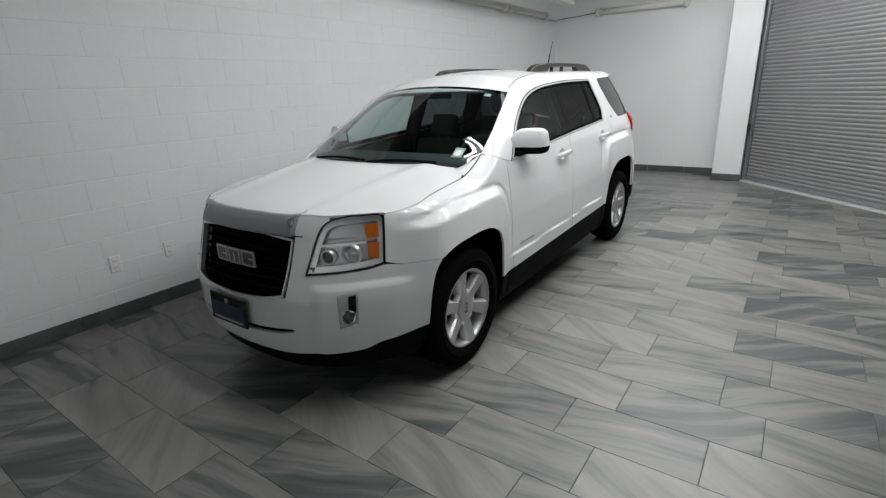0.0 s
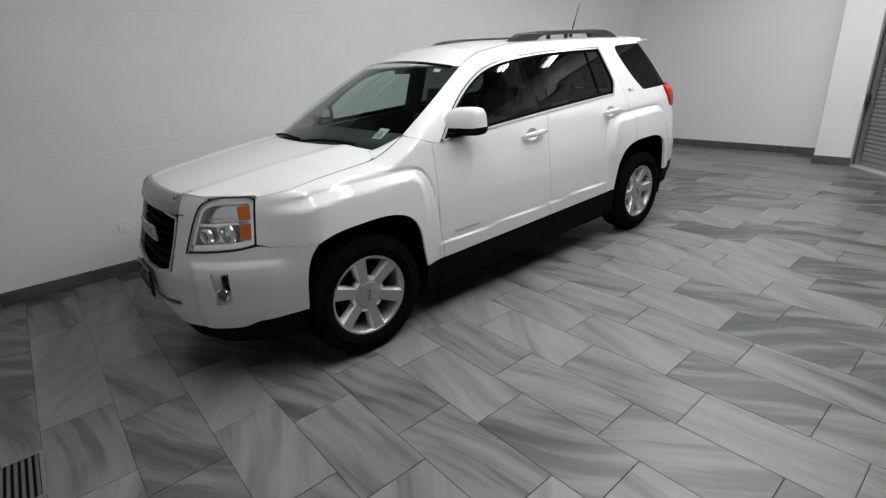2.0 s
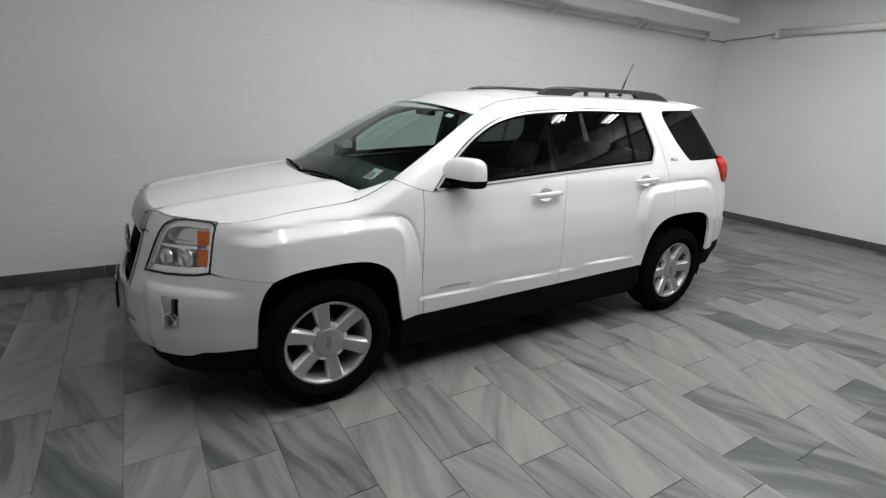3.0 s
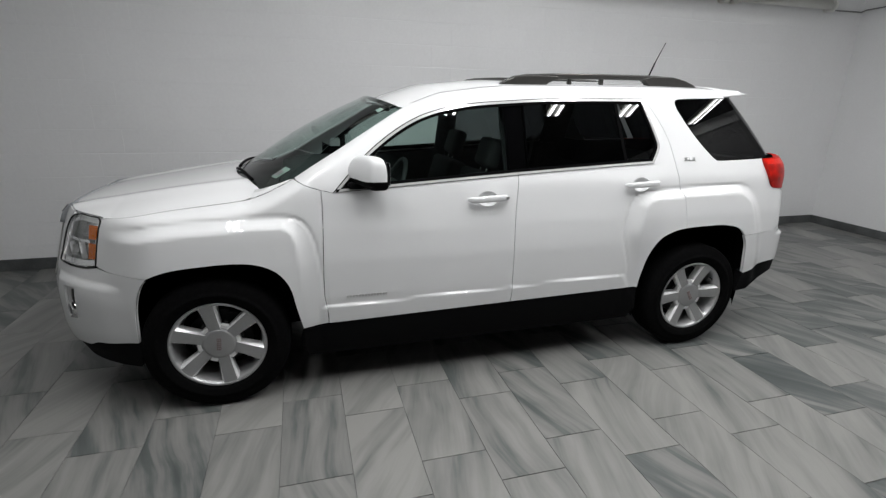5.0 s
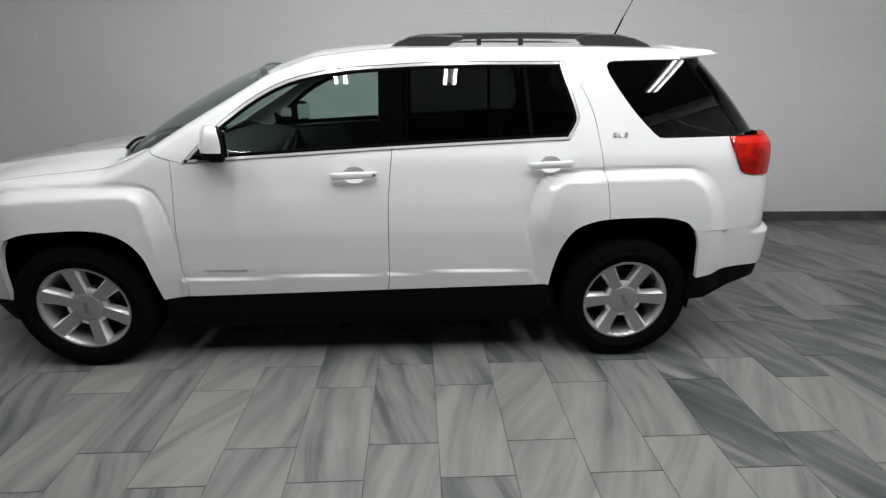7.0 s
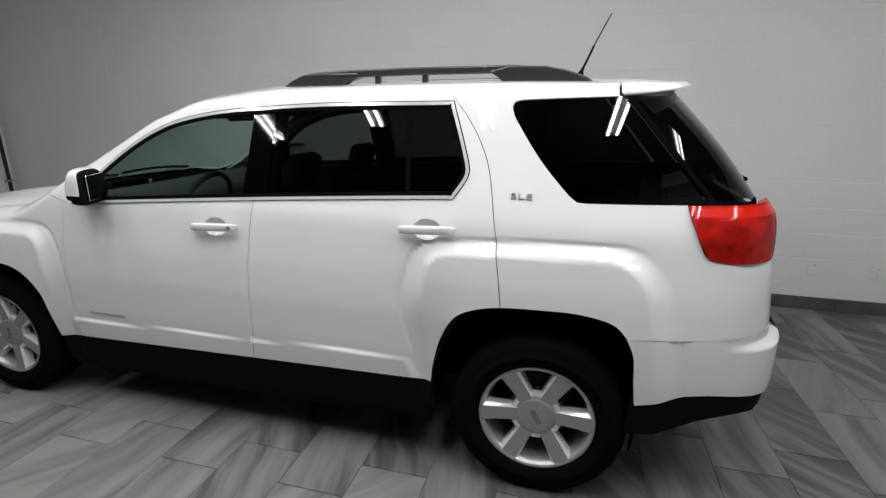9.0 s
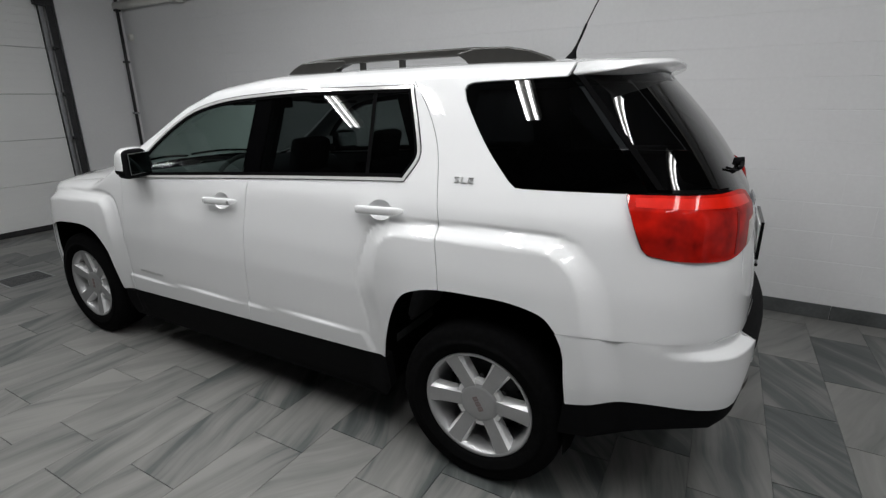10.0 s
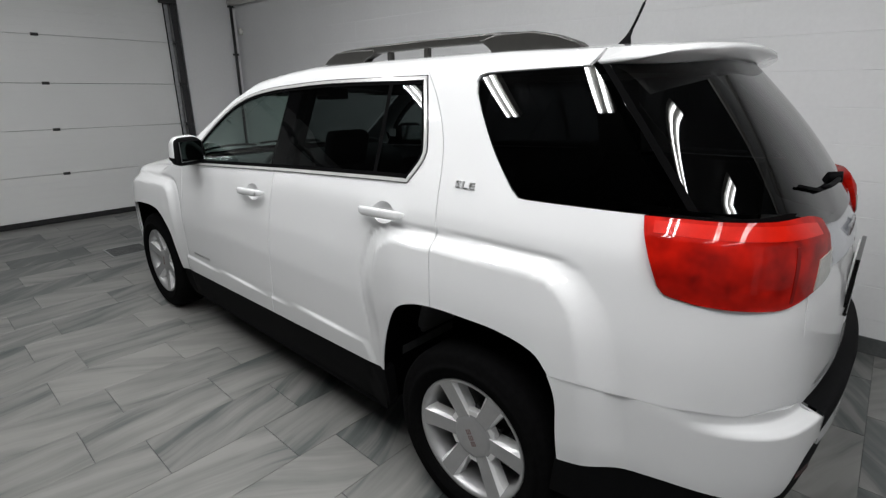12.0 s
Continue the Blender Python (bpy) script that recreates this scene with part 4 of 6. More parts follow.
# bright moulding round the door glass
dlo_loop = S(dlo_top[:-1] + dlo_end[:-1] + dlo_low[:-1])
band("window_seal", skin, dlo_loop, 0.031, LINER, car, 0.0012, 0.006, label="black rubber window seal")
band("window_trim", skin, offset_loop(clean(dlo_loop), 0.0035), 0.0125, TRIM_BRIGHT, car, 0.0065, 0.006, label="bright chrome window moulding")
for sg in (1, -1):
    rows = [[at_skin(2.305 + d - (z - 1.2) * 0.10, z, 0.0, sg) for d in (-0.010, 0.010)] for z in np.linspace(zl(2.3) + 0.01, zt(2.3) - 0.01, 12)]
    loft("glass_divider", rows, LINER, car, "thin black divider bar")
    # black sail behind the mirror
    rows = [[at_skin(0.625 + w * 0.17 * (1 - v), 1.102 + 0.10 * v + 0.006 * w, -0.002, sg) for w in np.linspace(0, 1, 5)] for v in np.linspace(0, 1, 7)]
    loft("mirror_sail", rows, CLAD, car, "black mirror base panel")

# sills, lower valances
sill = S([(0.43, 0.385)] + [(0.55, 0.405)] + [(s, 0.410 + (s - 0.56) * 0.0235) for s in np.linspace(0.6, 2.40, 40)] + [(2.425, 0.446), (2.44, 0.30), (2.40, 0.235), (0.44, 0.215), (0.41, 0.30)])
sheet("sill_cladding", lambda u, z: skin(u, z, -0.004), sill, CLAD, car, mirror=True, deep=0.05, label="matt black sill cladding")
lip = dense([(0.0, 0.306), (UF(0.2), 0.309), (UF(0.45), 0.319), (UF(0.66), 0.334), (U(-0.56), 0.366), (U(-0.52), 0.371), (U(-0.345), 0.400), (U(-0.345), 0.400), (U(-0.35), 0.30), (U(-0.40), 0.235),
             (U(-0.40), 0.235), (UF(0.6), 0.215), (UF(0.3), 0.205), (0.0, 0.205)], 0.025)
sheet("front_valance", lambda u, z: skin2(u, z) - np.stack((0 * u, 0 * u - 0.012, 0 * u), -1), twin(lip), CLAD, car, deep=0.05, label="black lower front valance")
rl = R(dense(REAR_LOW, 0.02))
rl = [(max(a, 0.0), b + 0.004) for a, b in rl]
rlow = rl[::-1] + [(UEND - U(3.215), 0.49), (UEND - U(3.20), 0.36), (UEND - U(3.30), 0.37), (UEND - U(3.46), 0.42), (UEND - UR(0.72), 0.435), (UEND - UR(0.5), 0.42), (0.0, 0.41)]
sheet("rear_valance", lambda u, z: rear2(u, z) - np.stack((0 * u, 0 * u + 0.010, 0 * u), -1), twin(rlow), CLAD, car, deep=0.05, flip=True, label="black lower rear valance")
for sg in (1, -1):
    rows = [[Vector(tuple(rear2(sg * (UEND - UR(l)), z))) + Vector((0, 0.0, 0)) for l in np.linspace(0.52, 0.60, 5)] for z in (0.545, 0.57)]
    loft("rear_reflector", rows, RED_DARK, car, "dark red reflector")

# wheel houses and floor pan
for name, arch, c in (("front_wheel_house", arch_f, 0.0), ("rear_wheel_house", arch_r, 2.857)):
    for sg in (1, -1):
        rows = []
        line = [(arch[0][0], 0.25)] + list(arch) + [(arch[-1][0], 0.25)]
        for s, z in line:
            p = at_skin(s, max(z, 0.3), -0.004, sg)
            ex, ez = s + (s - c) * 0.06, z + 0.03
            rows.append([Vector((p.x, s, z)), Vector((p.x - sg * 0.03, ex, ez)), Vector((sg * 0.42, ex, ez)), Vector((sg * 0.42, c + (s - c) * 0.1, 0.40))])
        loft(name, rows, LINER, car, "black wheel house liner")
pan = bmesh.new()
for b in ((-0.80, 0.46, 0.21, 0.80, 2.36, 0.44), (-0.42, -0.76, 0.24, 0.42, -0.37, 0.50), (-0.42, -0.40, 0.22, 0.42, 3.3, 0.50), (-0.64, 3.24, 0.36, 0.64, 3.62, 0.62)):
    add_box(pan, *b, 0.02)
part("floor_pan", pan, LINER, car, "black floor pan")
inner = bmesh.new()
add_box(inner, -0.70, 0.30, 0.44, 0.70, 0.44, 0.98)
add_box(inner, -0.42, -0.66, 0.48, 0.42, 0.30, 0.72)
part("engine_bay", inner, LINER, car, "black engine bay")

# grille
GRILLE_BLACK = material("grille_black", (0.003, 0.003, 0.0033), 0.7, spec=0.06)
gr_in = offset_loop(clean(twin(gr_rim)), 0.010)
sheet("grille_surround", lambda a, b: skin2(a, b) - np.stack((0 * a, 0 * a + 0.006, 0 * a), -1), clean(twin(gr_rim)), SATIN, car, holes=[gr_in], grid=0.05, deep=0.014, label="satin chrome grille surround")
grille = sheet("grille", lambda a, b: skin2(a, b) + np.stack((0 * a, 0 * a + 0.045, 0 * a), -1), gr_in, LINER, car, deep=0.0, label="black slatted grille")
for z in np.linspace(0.650, 0.870, 6):
    wide = 0.34 + 0.05 * (z - 0.62) / 0.28
    rows = []
    for l in np.linspace(-wide, wide, 25):
        p = Vector(tuple(skin2(math.copysign(UF(abs(l)), l), z))) + Vector((0, 0.024, 0))
        h = 0.012 if abs(z - 0.76) < 0.02 else 0.005
        rows.append([p + Vector((0, 0, h)), p + Vector((0, -0.006, 0)), p + Vector((0, 0, -h)), p + Vector((0, 0.02, -h)), p + Vector((0, 0.02, h))])
    loft("slat", rows, GRILLE_BLACK, grille, "", closed=True, caps=True, smooth=False)
EMBLEM_GREY = material("worn_satin_chrome", (0.42, 0.42, 0.43), 0.38, metal=0.7)
RED_FACE = material("dim_red_grey_enamel", (0.075, 0.055, 0.055), 0.4, coat=0.3)
DULL_RED = material("dull_red_grey_enamel", (0.21, 0.15, 0.145), 0.35, coat=0.4)
for k, l in enumerate((-0.112, 0.0, 0.112)):
    p = Vector(tuple(skin2(math.copysign(UF(abs(l)), l), 0.775)))
    turn = Matrix.Translation(p + Vector((0, -0.006, 0))) @ Matrix.Rotation(math.atan2(l, 2.2), 4, "Z")
    em = bmesh.new()
    for x0, z0, x1, z1 in ((-0.048, -0.041, -0.038, 0.041), (0.038, -0.041, 0.048, 0.041), (-0.038, 0.031, 0.038, 0.041), (-0.038, -0.041, 0.038, -0.031)) + (((-0.005, -0.031, 0.005, 0.018),) if k == 1 else ((0.004, -0.005, 0.038, 0.005),)):
        add_box(em, x0, -0.006, z0, x1, 0.006, z1, 0.002)
    part("emblem", em, EMBLEM_GREY, grille, "dim chrome frame of the grille emblem", matrix=turn)
    part("emblem_face", box(-0.039, -0.004, -0.032, 0.039, 0.004, 0.032, 0.001), RED_FACE, grille, "dim grey-red enamel face", matrix=turn)

# intake slot in the bumper, front plate
sheet("lower_intake", lambda a, b: skin2(a, b) + np.stack((0 * a, 0 * a + 0.03, 0 * a), -1), clean(twin(slot)), CLAD, car, deep=0.0, label="black lower intake")
plate = part("front_plate", box(-0.155, -0.012, -0.078, 0.155, 0.0, 0.078, 0.006, 2), TRIM_BLACK, car, "black-framed blue dealer plate with worn print",
             matrix=Matrix.Translation((-0.02, -0.893, 0.500)) @ Matrix.Rotation(radians(-3), 4, "X"))
part("plate_face", box(-0.14, -0.0145, -0.063, 0.14, -0.011, 0.03, 0.001), BLUE, plate, "blue plate face")
part("plate_print", box(-0.12, -0.0165, -0.060, 0.12, -0.0135, -0.050), SATIN, plate, "pale printed bar")
part("plate_print", box(-0.085, -0.0165, -0.035, 0.085, -0.0135, -0.012), DARK_STEEL, plate, "dim printed bar")
part("plate_mark", tube((0.0, -0.0155, 0.048), (0.0, -0.0125, 0.048), 0.014, 18), SATIN, plate, "small round pale mark")

# headlamps
HLC = clean(HL_RIM)
GREY_BOWL = material("grey_lamp_bowl", (0.72, 0.73, 0.74), 0.24, metal=0.75)
MIRROR_BOWL = material("bright_lamp_reflector", (0.92, 0.92, 0.92), 0.14, metal=0.7)
LAMP_DARK = material("dark_lamp_glass", (0.05, 0.05, 0.055), 0.08, coat=1.0)


def hl(l, z, lift=0.0, sg=1):
    p = skin(UF(l), z, lift)
    return Vector((float(p[0]) * sg, float(p[1]), float(p[2])))


for sg in (1, -1):
    flank = lambda f: (lambda a, b: f(a, b) * (sg, 1, 1))
    inner_loop = offset_loop(HLC, 0.005)
    lamp = sheet("headlamp", flank(lambda a, b: skin(a, b, -0.055)), inner_loop, GREY_BOWL, car, deep=0.0, grid=0.02, flip=sg < 0, label="clear headlamp with silver reflectors and amber markers")
    rows = [[Vector(tuple(skin(a, b, d) * (sg, 1, 1))) for a, b in inner_loop] for d in (-0.055, -0.03, -0.004)]
    loft("lamp_wall", rows, MIRROR_BOWL, lamp, "bright lamp wall", closed=True)
    sheet("gasket", flank(lambda a, b: skin(a, b, 0.0015)), offset_loop(HLC, -0.002), TRIM_BLACK, lamp, holes=[offset_loop(HLC, 0.0030)], grid=0.05, deep=0.006, flip=sg < 0, label="black lamp gasket")
    sheet("lamp_cover", flank(lambda a, b: skin(a, b, -0.003)), offset_loop(HLC, 0.006), LAMP_GLASS, lamp, grid=0.03, deep=0.0, flip=sg < 0, label="clear lamp cover")
    rimb = offset_loop(HLC, 0.006)
    sheet("lamp_bezel", flank(lambda a, b: skin(a, b, -0.012)), rimb, MIRROR_BOWL, lamp, holes=[offset_loop(HLC, 0.032)], grid=0.02, deep=0.008, flip=sg < 0, label="bright lamp bezel")
    up = dense([(ul(l, z), z) for l, z in ((0.510, 0.872), (0.510, 0.872), (0.655, 0.880), (0.655, 0.880), (0.650, 0.955), (0.58, 0.952), (0.528, 0.938))], 0.01, closed=True)
    sheet("upper_reflector", flank(lambda a, b: skin(a, b, -0.040 - 0.03 * np.sin(np.clip((b - 0.865) / 0.09, 0, 1) * np.pi))), up, MIRROR_BOWL, lamp, grid=0.012, deep=0.0, flip=sg < 0, label="bright upper reflector")
    bar = dense([(ul(l, z), z) for l, z in ((0.492, 0.850), (0.662, 0.858), (0.662, 0.870), (0.500, 0.862)) for _ in range(2)], 0.02, closed=True)
    sheet("lamp_bar", flank(lambda a, b: skin(a, b, -0.018)), bar, MIRROR_BOWL, lamp, deep=0.012, flip=sg < 0, label="bright cross bar")
    for l, z, r in ((0.648, 0.808, 0.047), (0.560, 0.800, 0.036)):
        c = hl(l, z, -0.030, sg)
        out = Vector((sg * 0.35, -0.94, 0.0)).normalized()
        rows = []
        for depth, rr in ((-0.01, 1.12), (0.012, 1.0), (0.014, 0.9), (-0.01, 0.78), (-0.02, 0.70)):
            m = Matrix.Translation(c + out * depth) @ out.to_track_quat("Z", "Y").to_matrix().to_4x4()
            rows.append([m @ Vector((r * rr * math.cos(2 * math.pi * k / 24), r * rr * math.sin(2 * math.pi * k / 24), 0)) for k in range(24)])
        loft("projector_ring", rows, MIRROR_BOWL, lamp, "bright projector ring", closed=True)
        bm = bmesh.new()
        bmesh.ops.create_uvsphere(bm, u_segments=20, v_segments=12, radius=r * 0.78, matrix=Matrix.Translation(c - out * 0.012) @ Matrix.Diagonal((1, 0.6, 1, 1)))
        part("projector_lens", bm, LAMP_DARK if l < 0.6 else GREY_BOWL, lamp, "projector lens", True)
    for z0, z1 in ((0.785, 0.860), (0.880, 0.945)):
        quad = [(us(-0.560 + (z0 - 0.76) * 0.12, z0), z0), (us(-0.524 + (z0 - 0.76) * 0.18, z0), z0 + 0.004), (us(-0.524 + (z1 - 0.76) * 0.18, z1), z1 + 0.003), (us(-0.560 + (z1 - 0.76) * 0.12, z1), z1)]
        am = dense([q for q in quad for _ in range(2)], 0.01, closed=True)
        sheet("amber_marker", flank(lambda a, b: skin(a, b, -0.010)), am, AMBER, lamp, grid=0.02, deep=0.012, flip=sg < 0, label="amber side marker")
    # fog lamp bezel
    fl = offset_loop(clean(fog), 0.001)
    fb = sheet("fog_bezel", flank(lambda a, b: skin(a, b, -0.010)), fl, SATIN, car, deep=0.02, grid=0.015, flip=sg < 0, label="silver fog lamp bezel",
               holes=[dense([(UF(0.622), 0.622), (UF(0.622), 0.622), (UF(0.648), 0.625), (UF(0.648), 0.625), (UF(0.645), 0.535), (UF(0.645), 0.535), (UF(0.618), 0.535), (UF(0.618), 0.535)], 0.01, closed=True)])
    sheet("fog_slot", flank(lambda a, b: skin(a, b, -0.030)), fl, TRIM_BLACK, fb, deep=0.0, flip=sg < 0, label="black slot")
    c = hl(0.618, 0.520, -0.004, sg)
    out = Vector((sg * 0.55, -0.83, 0.0)).normalized()
    part("fog_ring", tube(c - out * 0.03, c + out * 0.010, 0.034, 24), CHROME, fb, "chrome fog lamp ring", True)
    part("fog_lens", tube(c + out * 0.004, c + out * 0.0115, 0.027, 24), LAMP_DARK, fb, "dark fog lamp lens", True)

# smoked shield on the hood's blunt front face
def shield_row(l, back=0.0):
    f = float(np.interp(abs(l), [0, 0.2, 0.33, 0.40], [-0.722, -0.714, -0.697, -0.678]))
    q = Vector(tuple(skin2(math.copysign(UF(abs(l)), l), 0.905)))
    low = Vector((l * 0.985, q.y - 0.012 + back, 0.906))
    edge = Vector(tuple(hood_f(l, f + 0.004))) + Vector((0, -0.012 + back, 0.004))
    lip = Vector(tuple(hood_f(l, f + 0.008 + back))) + Vector((0, 0, 0.0035))
    face = [edge.lerp(low, w) + Vector((0, -0.009, 0.006)) * math.sin(math.pi * w) for w in (0.0, 0.12, 0.3, 0.5, 0.7, 0.88, 1.0)]
    return [lip - Vector((0, 0, 0.006)), lip] + face + [low + Vector((0, 0.014, -0.003))]


rows = [shield_row(l, b) for l, b in [(-0.381, 0.026), (-0.378, 0.002)] + [(l, 0.0) for l in np.linspace(-0.374, 0.374, 41)] + [(0.378, 0.002), (0.381, 0.026)]]
loft("hood_shield", rows, SHIELD, hood, "smoked grey stone shield on the hood edge")
for sg in (1, -1):
    r0, r1 = shield_row(sg * 0.330), shield_row(sg * 0.371)
    lift = Vector((0, -0.004, 0.001))
    corners = [r0[3].lerp(r0[4], 0.7) + lift, r1[3] + lift, r1[5] + lift]
    wing = bmesh.new()
    for p, q in zip(corners, corners[1:] + corners[:1]):
        add_tube(wing, p, q, 0.0028, 8)
    part("shield_wing", wing, CHROME, hood, "bright triangular wing mark", True)
    rows = []
    for l in np.linspace(0.376, 0.462, 8):
        p = skin2(sg * UF(l), 0.906)
        n = Vector((sg * 0.35, -0.94, 0.0)) * 0.0015
        rows.append([Vector(tuple(p)) + n + Vector((0, 0, h)) for h in (-0.0028, 0.0028)])
    loft("shut_line", rows, LINER, hood, "dark shut line under the hood")

# cowl, wipers
rows = []
wide_c = float(lat_top(0.26))
hr = dense([(wide_c - 0.006, 0.252), (wide_c - 0.03, 0.248), (0.60, 0.226), (0.52, 0.195), (0.3, 0.115), (0.15, 0.088), (0.0, 0.08)], 0.05)
hr = hr + [(-a, b) for a, b in hr[::-1][1:]]
wid = float(lat_top(0.275))
for l, s in hr:
    a = Vector(tuple(hood_f(l, s))) + Vector((0, -0.01, -0.014))
    e = np.clip(l / wid, -0.99, 0.99)
    b = Vector(tuple(screen_f(e, 0.02)))
    rows.append([a, a.lerp(b, 0.5) + Vector((0, 0, -0.010)), b + Vector((0, 0, -0.002))])
loft("cowl", rows, CLAD, car, "black plastic cowl")
for sg in (1, -1):
    rows = []
    for t in np.linspace(0, 1, 14):
        e = 0.205 + 0.205 * t
        out = Vector((float(lat_top(e)) - 0.002, e, float(edge_z(e)) + 0.001))
        inn = Vector(tuple(screen_f(0.885 + 0.112 * t ** 0.55, 0.004 + 0.17 * t))) + Vector((0, -0.003, 0.004))
        rows.append([Vector((p.x * sg, p.y, p.z)) for p in (out, out.lerp(inn, 0.5) + Vector((0, 0, 0.003 * (1 - t))), inn, inn - Vector((0, 0, 0.012)))])
    loft("screen_gusset", rows, PAINT, car, "white panel at the foot of the windscreen pillar")
for a0, a1, v0, v1 in ((0.74, 0.12, 0.055, 0.035), (0.08, -0.62, 0.05, 0.04)):
    pts = [Vector(tuple(screen_f(a0 + (a1 - a0) * t, v0 + (v1 - v0) * t + 0.02 * math.sin(math.pi * t)))) + Vector((0, -0.008, 0.014)) for t in np.linspace(0, 1, 14)]
    part("wiper", add_path_tube(bmesh.new(), pts, 0.008, 8), CLAD, car, "black wiper arm and blade", True)
# black band at the head of the windscreen and stickers
for name, a0, a1, v0, v1, mat, lab in (("screen_band", -0.93, 0.93, 0.955, 0.992, TRIM_BLACK, "black screen edge band"), ("screen_sticker", 0.80, 0.875, 0.14, 0.24, STICKER, "pale square sticker"),
                                       ("screen_sticker", 0.78, 0.85, 0.885, 0.925, STICKER, "small pale sticker"), ("sticker_print", 0.815, 0.86, 0.155, 0.21, SATIN, "grey printed block")):
    rows = [[Vector(tuple(screen_f(a, v))) + Vector((0, -0.001 if "print" in name else 0.003, 0.002 if "print" in name else 0.0)) for a in np.linspace(a0, a1, 40 if a1 - a0 > 1 else 4)] for v in np.linspace(v0, v1, 4)]
    loft(name, rows, mat, windscreen, lab)

# mirrors
def blob(name, c, half, mat, parent, label, power=(3.2, 3.2), cutz=None, taper=None):
    """A rounded box as a super-ellipsoid, with an optional taper of its cross-section."""
    bm = bmesh.new()
    bmesh.ops.create_uvsphere(bm, u_segments=32, v_segments=20, radius=1)
    sp = lambda v, p: math.copysign(abs(v) ** (2 / p), v)
    for v in bm.verts:
        th, ph = math.atan2(v.co.y, v.co.x), math.asin(max(-1, min(1, v.co.z)))
        x, y, z = sp(math.cos(ph), power[1]) * sp(math.cos(th), power[0]), sp(math.cos(ph), power[1]) * sp(math.sin(th), power[0]), sp(math.sin(ph), power[1])
        if taper:
            x, y, z = taper(x, y, z)
        v.co = (c[0] + half[0] * x, c[1] + half[1] * y, c[2] + half[2] * z)
    if cutz is not None:
        geom = bm.verts[:] + bm.edges[:] + bm.faces[:]
        bmesh.ops.bisect_plane(bm, geom=geom, plane_co=(0, 0, cutz[0]), plane_no=(0, 0, cutz[1]), clear_outer=True)
    return part(name, bm, mat, parent, label, True)


MIRROR_GLASS = material("mirror_glass", (0.70, 0.74, 0.74), 0.02, metal=1.0)
for sg in (1, -1):
    # the housing sweeps back towards its outer end, and its front face leans back
    shape = lambda x, y, z: (x * (1 - 0.06 * z), y * (1 - 0.16 * max(z, 0.0)) + 0.86 * x * sg + 0.22 * max(z, 0.0) * (y < 0), z * (1 - 0.40 * (x * sg < 0) * abs(x) ** 3))
    cap = blob("mirror_cap", (sg * 0.862, 0.768, 1.205), (0.104, 0.054, 0.084), PAINT, car, "white mirror cap", (5.0, 4.0), (1.172, -1), shape)
    blob("mirror_base", (sg * 0.862, 0.769, 1.190), (0.105, 0.055, 0.048), CLAD, cap, "black mirror underside", (5.0, 4.4), (1.174, 1), shape)
    blob("mirror_rim", (sg * 0.863, 0.788, 1.203), (0.100, 0.044, 0.079), CLAD, cap, "black mirror rim", (5.5, 5.0), None, shape)
    g = part("mirror_glass", box(-0.080, -0.003, -0.056, 0.080, 0.003, 0.056, 0.002), MIRROR_GLASS, cap, "silvered mirror glass",
             matrix=Matrix.Translation((sg * 0.863, 0.8360, 1.205)) @ Matrix.Rotation(sg * radians(24), 4, "Z"))
    add = bmesh.new()
    add_box(add, sg * 0.76 if sg > 0 else -0.84, 0.675, 1.118, sg * 0.84 if sg > 0 else -0.76, 0.775, 1.152, 0.012, 2)
    part("mirror_arm", add, CLAD, cap, "black mirror arm")

# roof rails
for sg in (1, -1):
    x0, x1 = sg * 0.425, sg * 0.468
    rail = extrude("roof_rail", [(1.70, 1.699), (1.76, 1.710), (1.94, 1.720), (2.26, 1.726), (2.64, 1.729), (2.79, 1.722), (2.83, 1.702), (2.64, 1.697), (2.26, 1.694), (1.94, 1.687), (1.81, 1.680)],
                   x0, x1, RAIL, car, "dark grey roof rail with sloping feet", 0.007)
    extrude("rail_foot", [(1.600, 1.650), (1.64, 1.676), (1.70, 1.701), (1.81, 1.706), (1.97, 1.706), (1.98, 1.687), (1.92, 1.668), (1.88, 1.640)], x0 - sg * 0.004, x1 + sg * 0.004, RAIL, rail, "", 0.006)
    extrude("rail_foot", [(3.00, 1.650), (2.955, 1.680), (2.88, 1.706), (2.79, 1.723), (2.64, 1.724), (2.56, 1.705), (2.60, 1.680), (2.64, 1.642)], x0 - sg * 0.004, x1 + sg * 0.004, RAIL, rail, "", 0.006)
    for s in (2.06, 2.28):
        part("rail_post", box(min(x0, x1) + 0.008, s - 0.012, 1.64, max(x0, x1) - 0.008, s + 0.012, 1.712, 0.004), RAIL, rail)
    # ditch line along the roof edge
    rows = [[Vector((sg * (float(lat_top(s)) - d), s, float(roof_f(float(lat_top(s)) - d, s)[2]) + 0.0012)) for d in (0.012, 0.018)] for s in np.linspace(1.05, 3.06, 40)]
    loft("roof_ditch", rows, CLAD, roof, "dark roof joint")

# aerial
ant = loft("aerial_base", ring_rows([((0.03, s, z), (1, 0, 0), (0, 1, 0)) for s, z in ((2.915, 1.690), (2.920, 1.706), (2.930, 1.728), (2.940, 1.750))], [(0.020, 0.032), (0.014, 0.022), (0.008, 0.010), (0.006, 0.006)], 14), CLAD, car, "black aerial base", closed=True, caps=True)
part("aerial_mast", add_path_tube(bmesh.new(), [(0.03, 2.938, 1.745), (0.03, 2.958, 1.79), (0.03, 2.978, 1.84)], 0.0055, 8), CLAD, ant, "black aerial", True)
part("aerial_whip", add_path_tube(bmesh.new(), [(0.03, 2.978, 1.84), (0.03, 3.016, 1.92), (0.03, 3.045, 1.978)], 0.0028, 8), CLAD, ant, "thin black aerial whip", True)

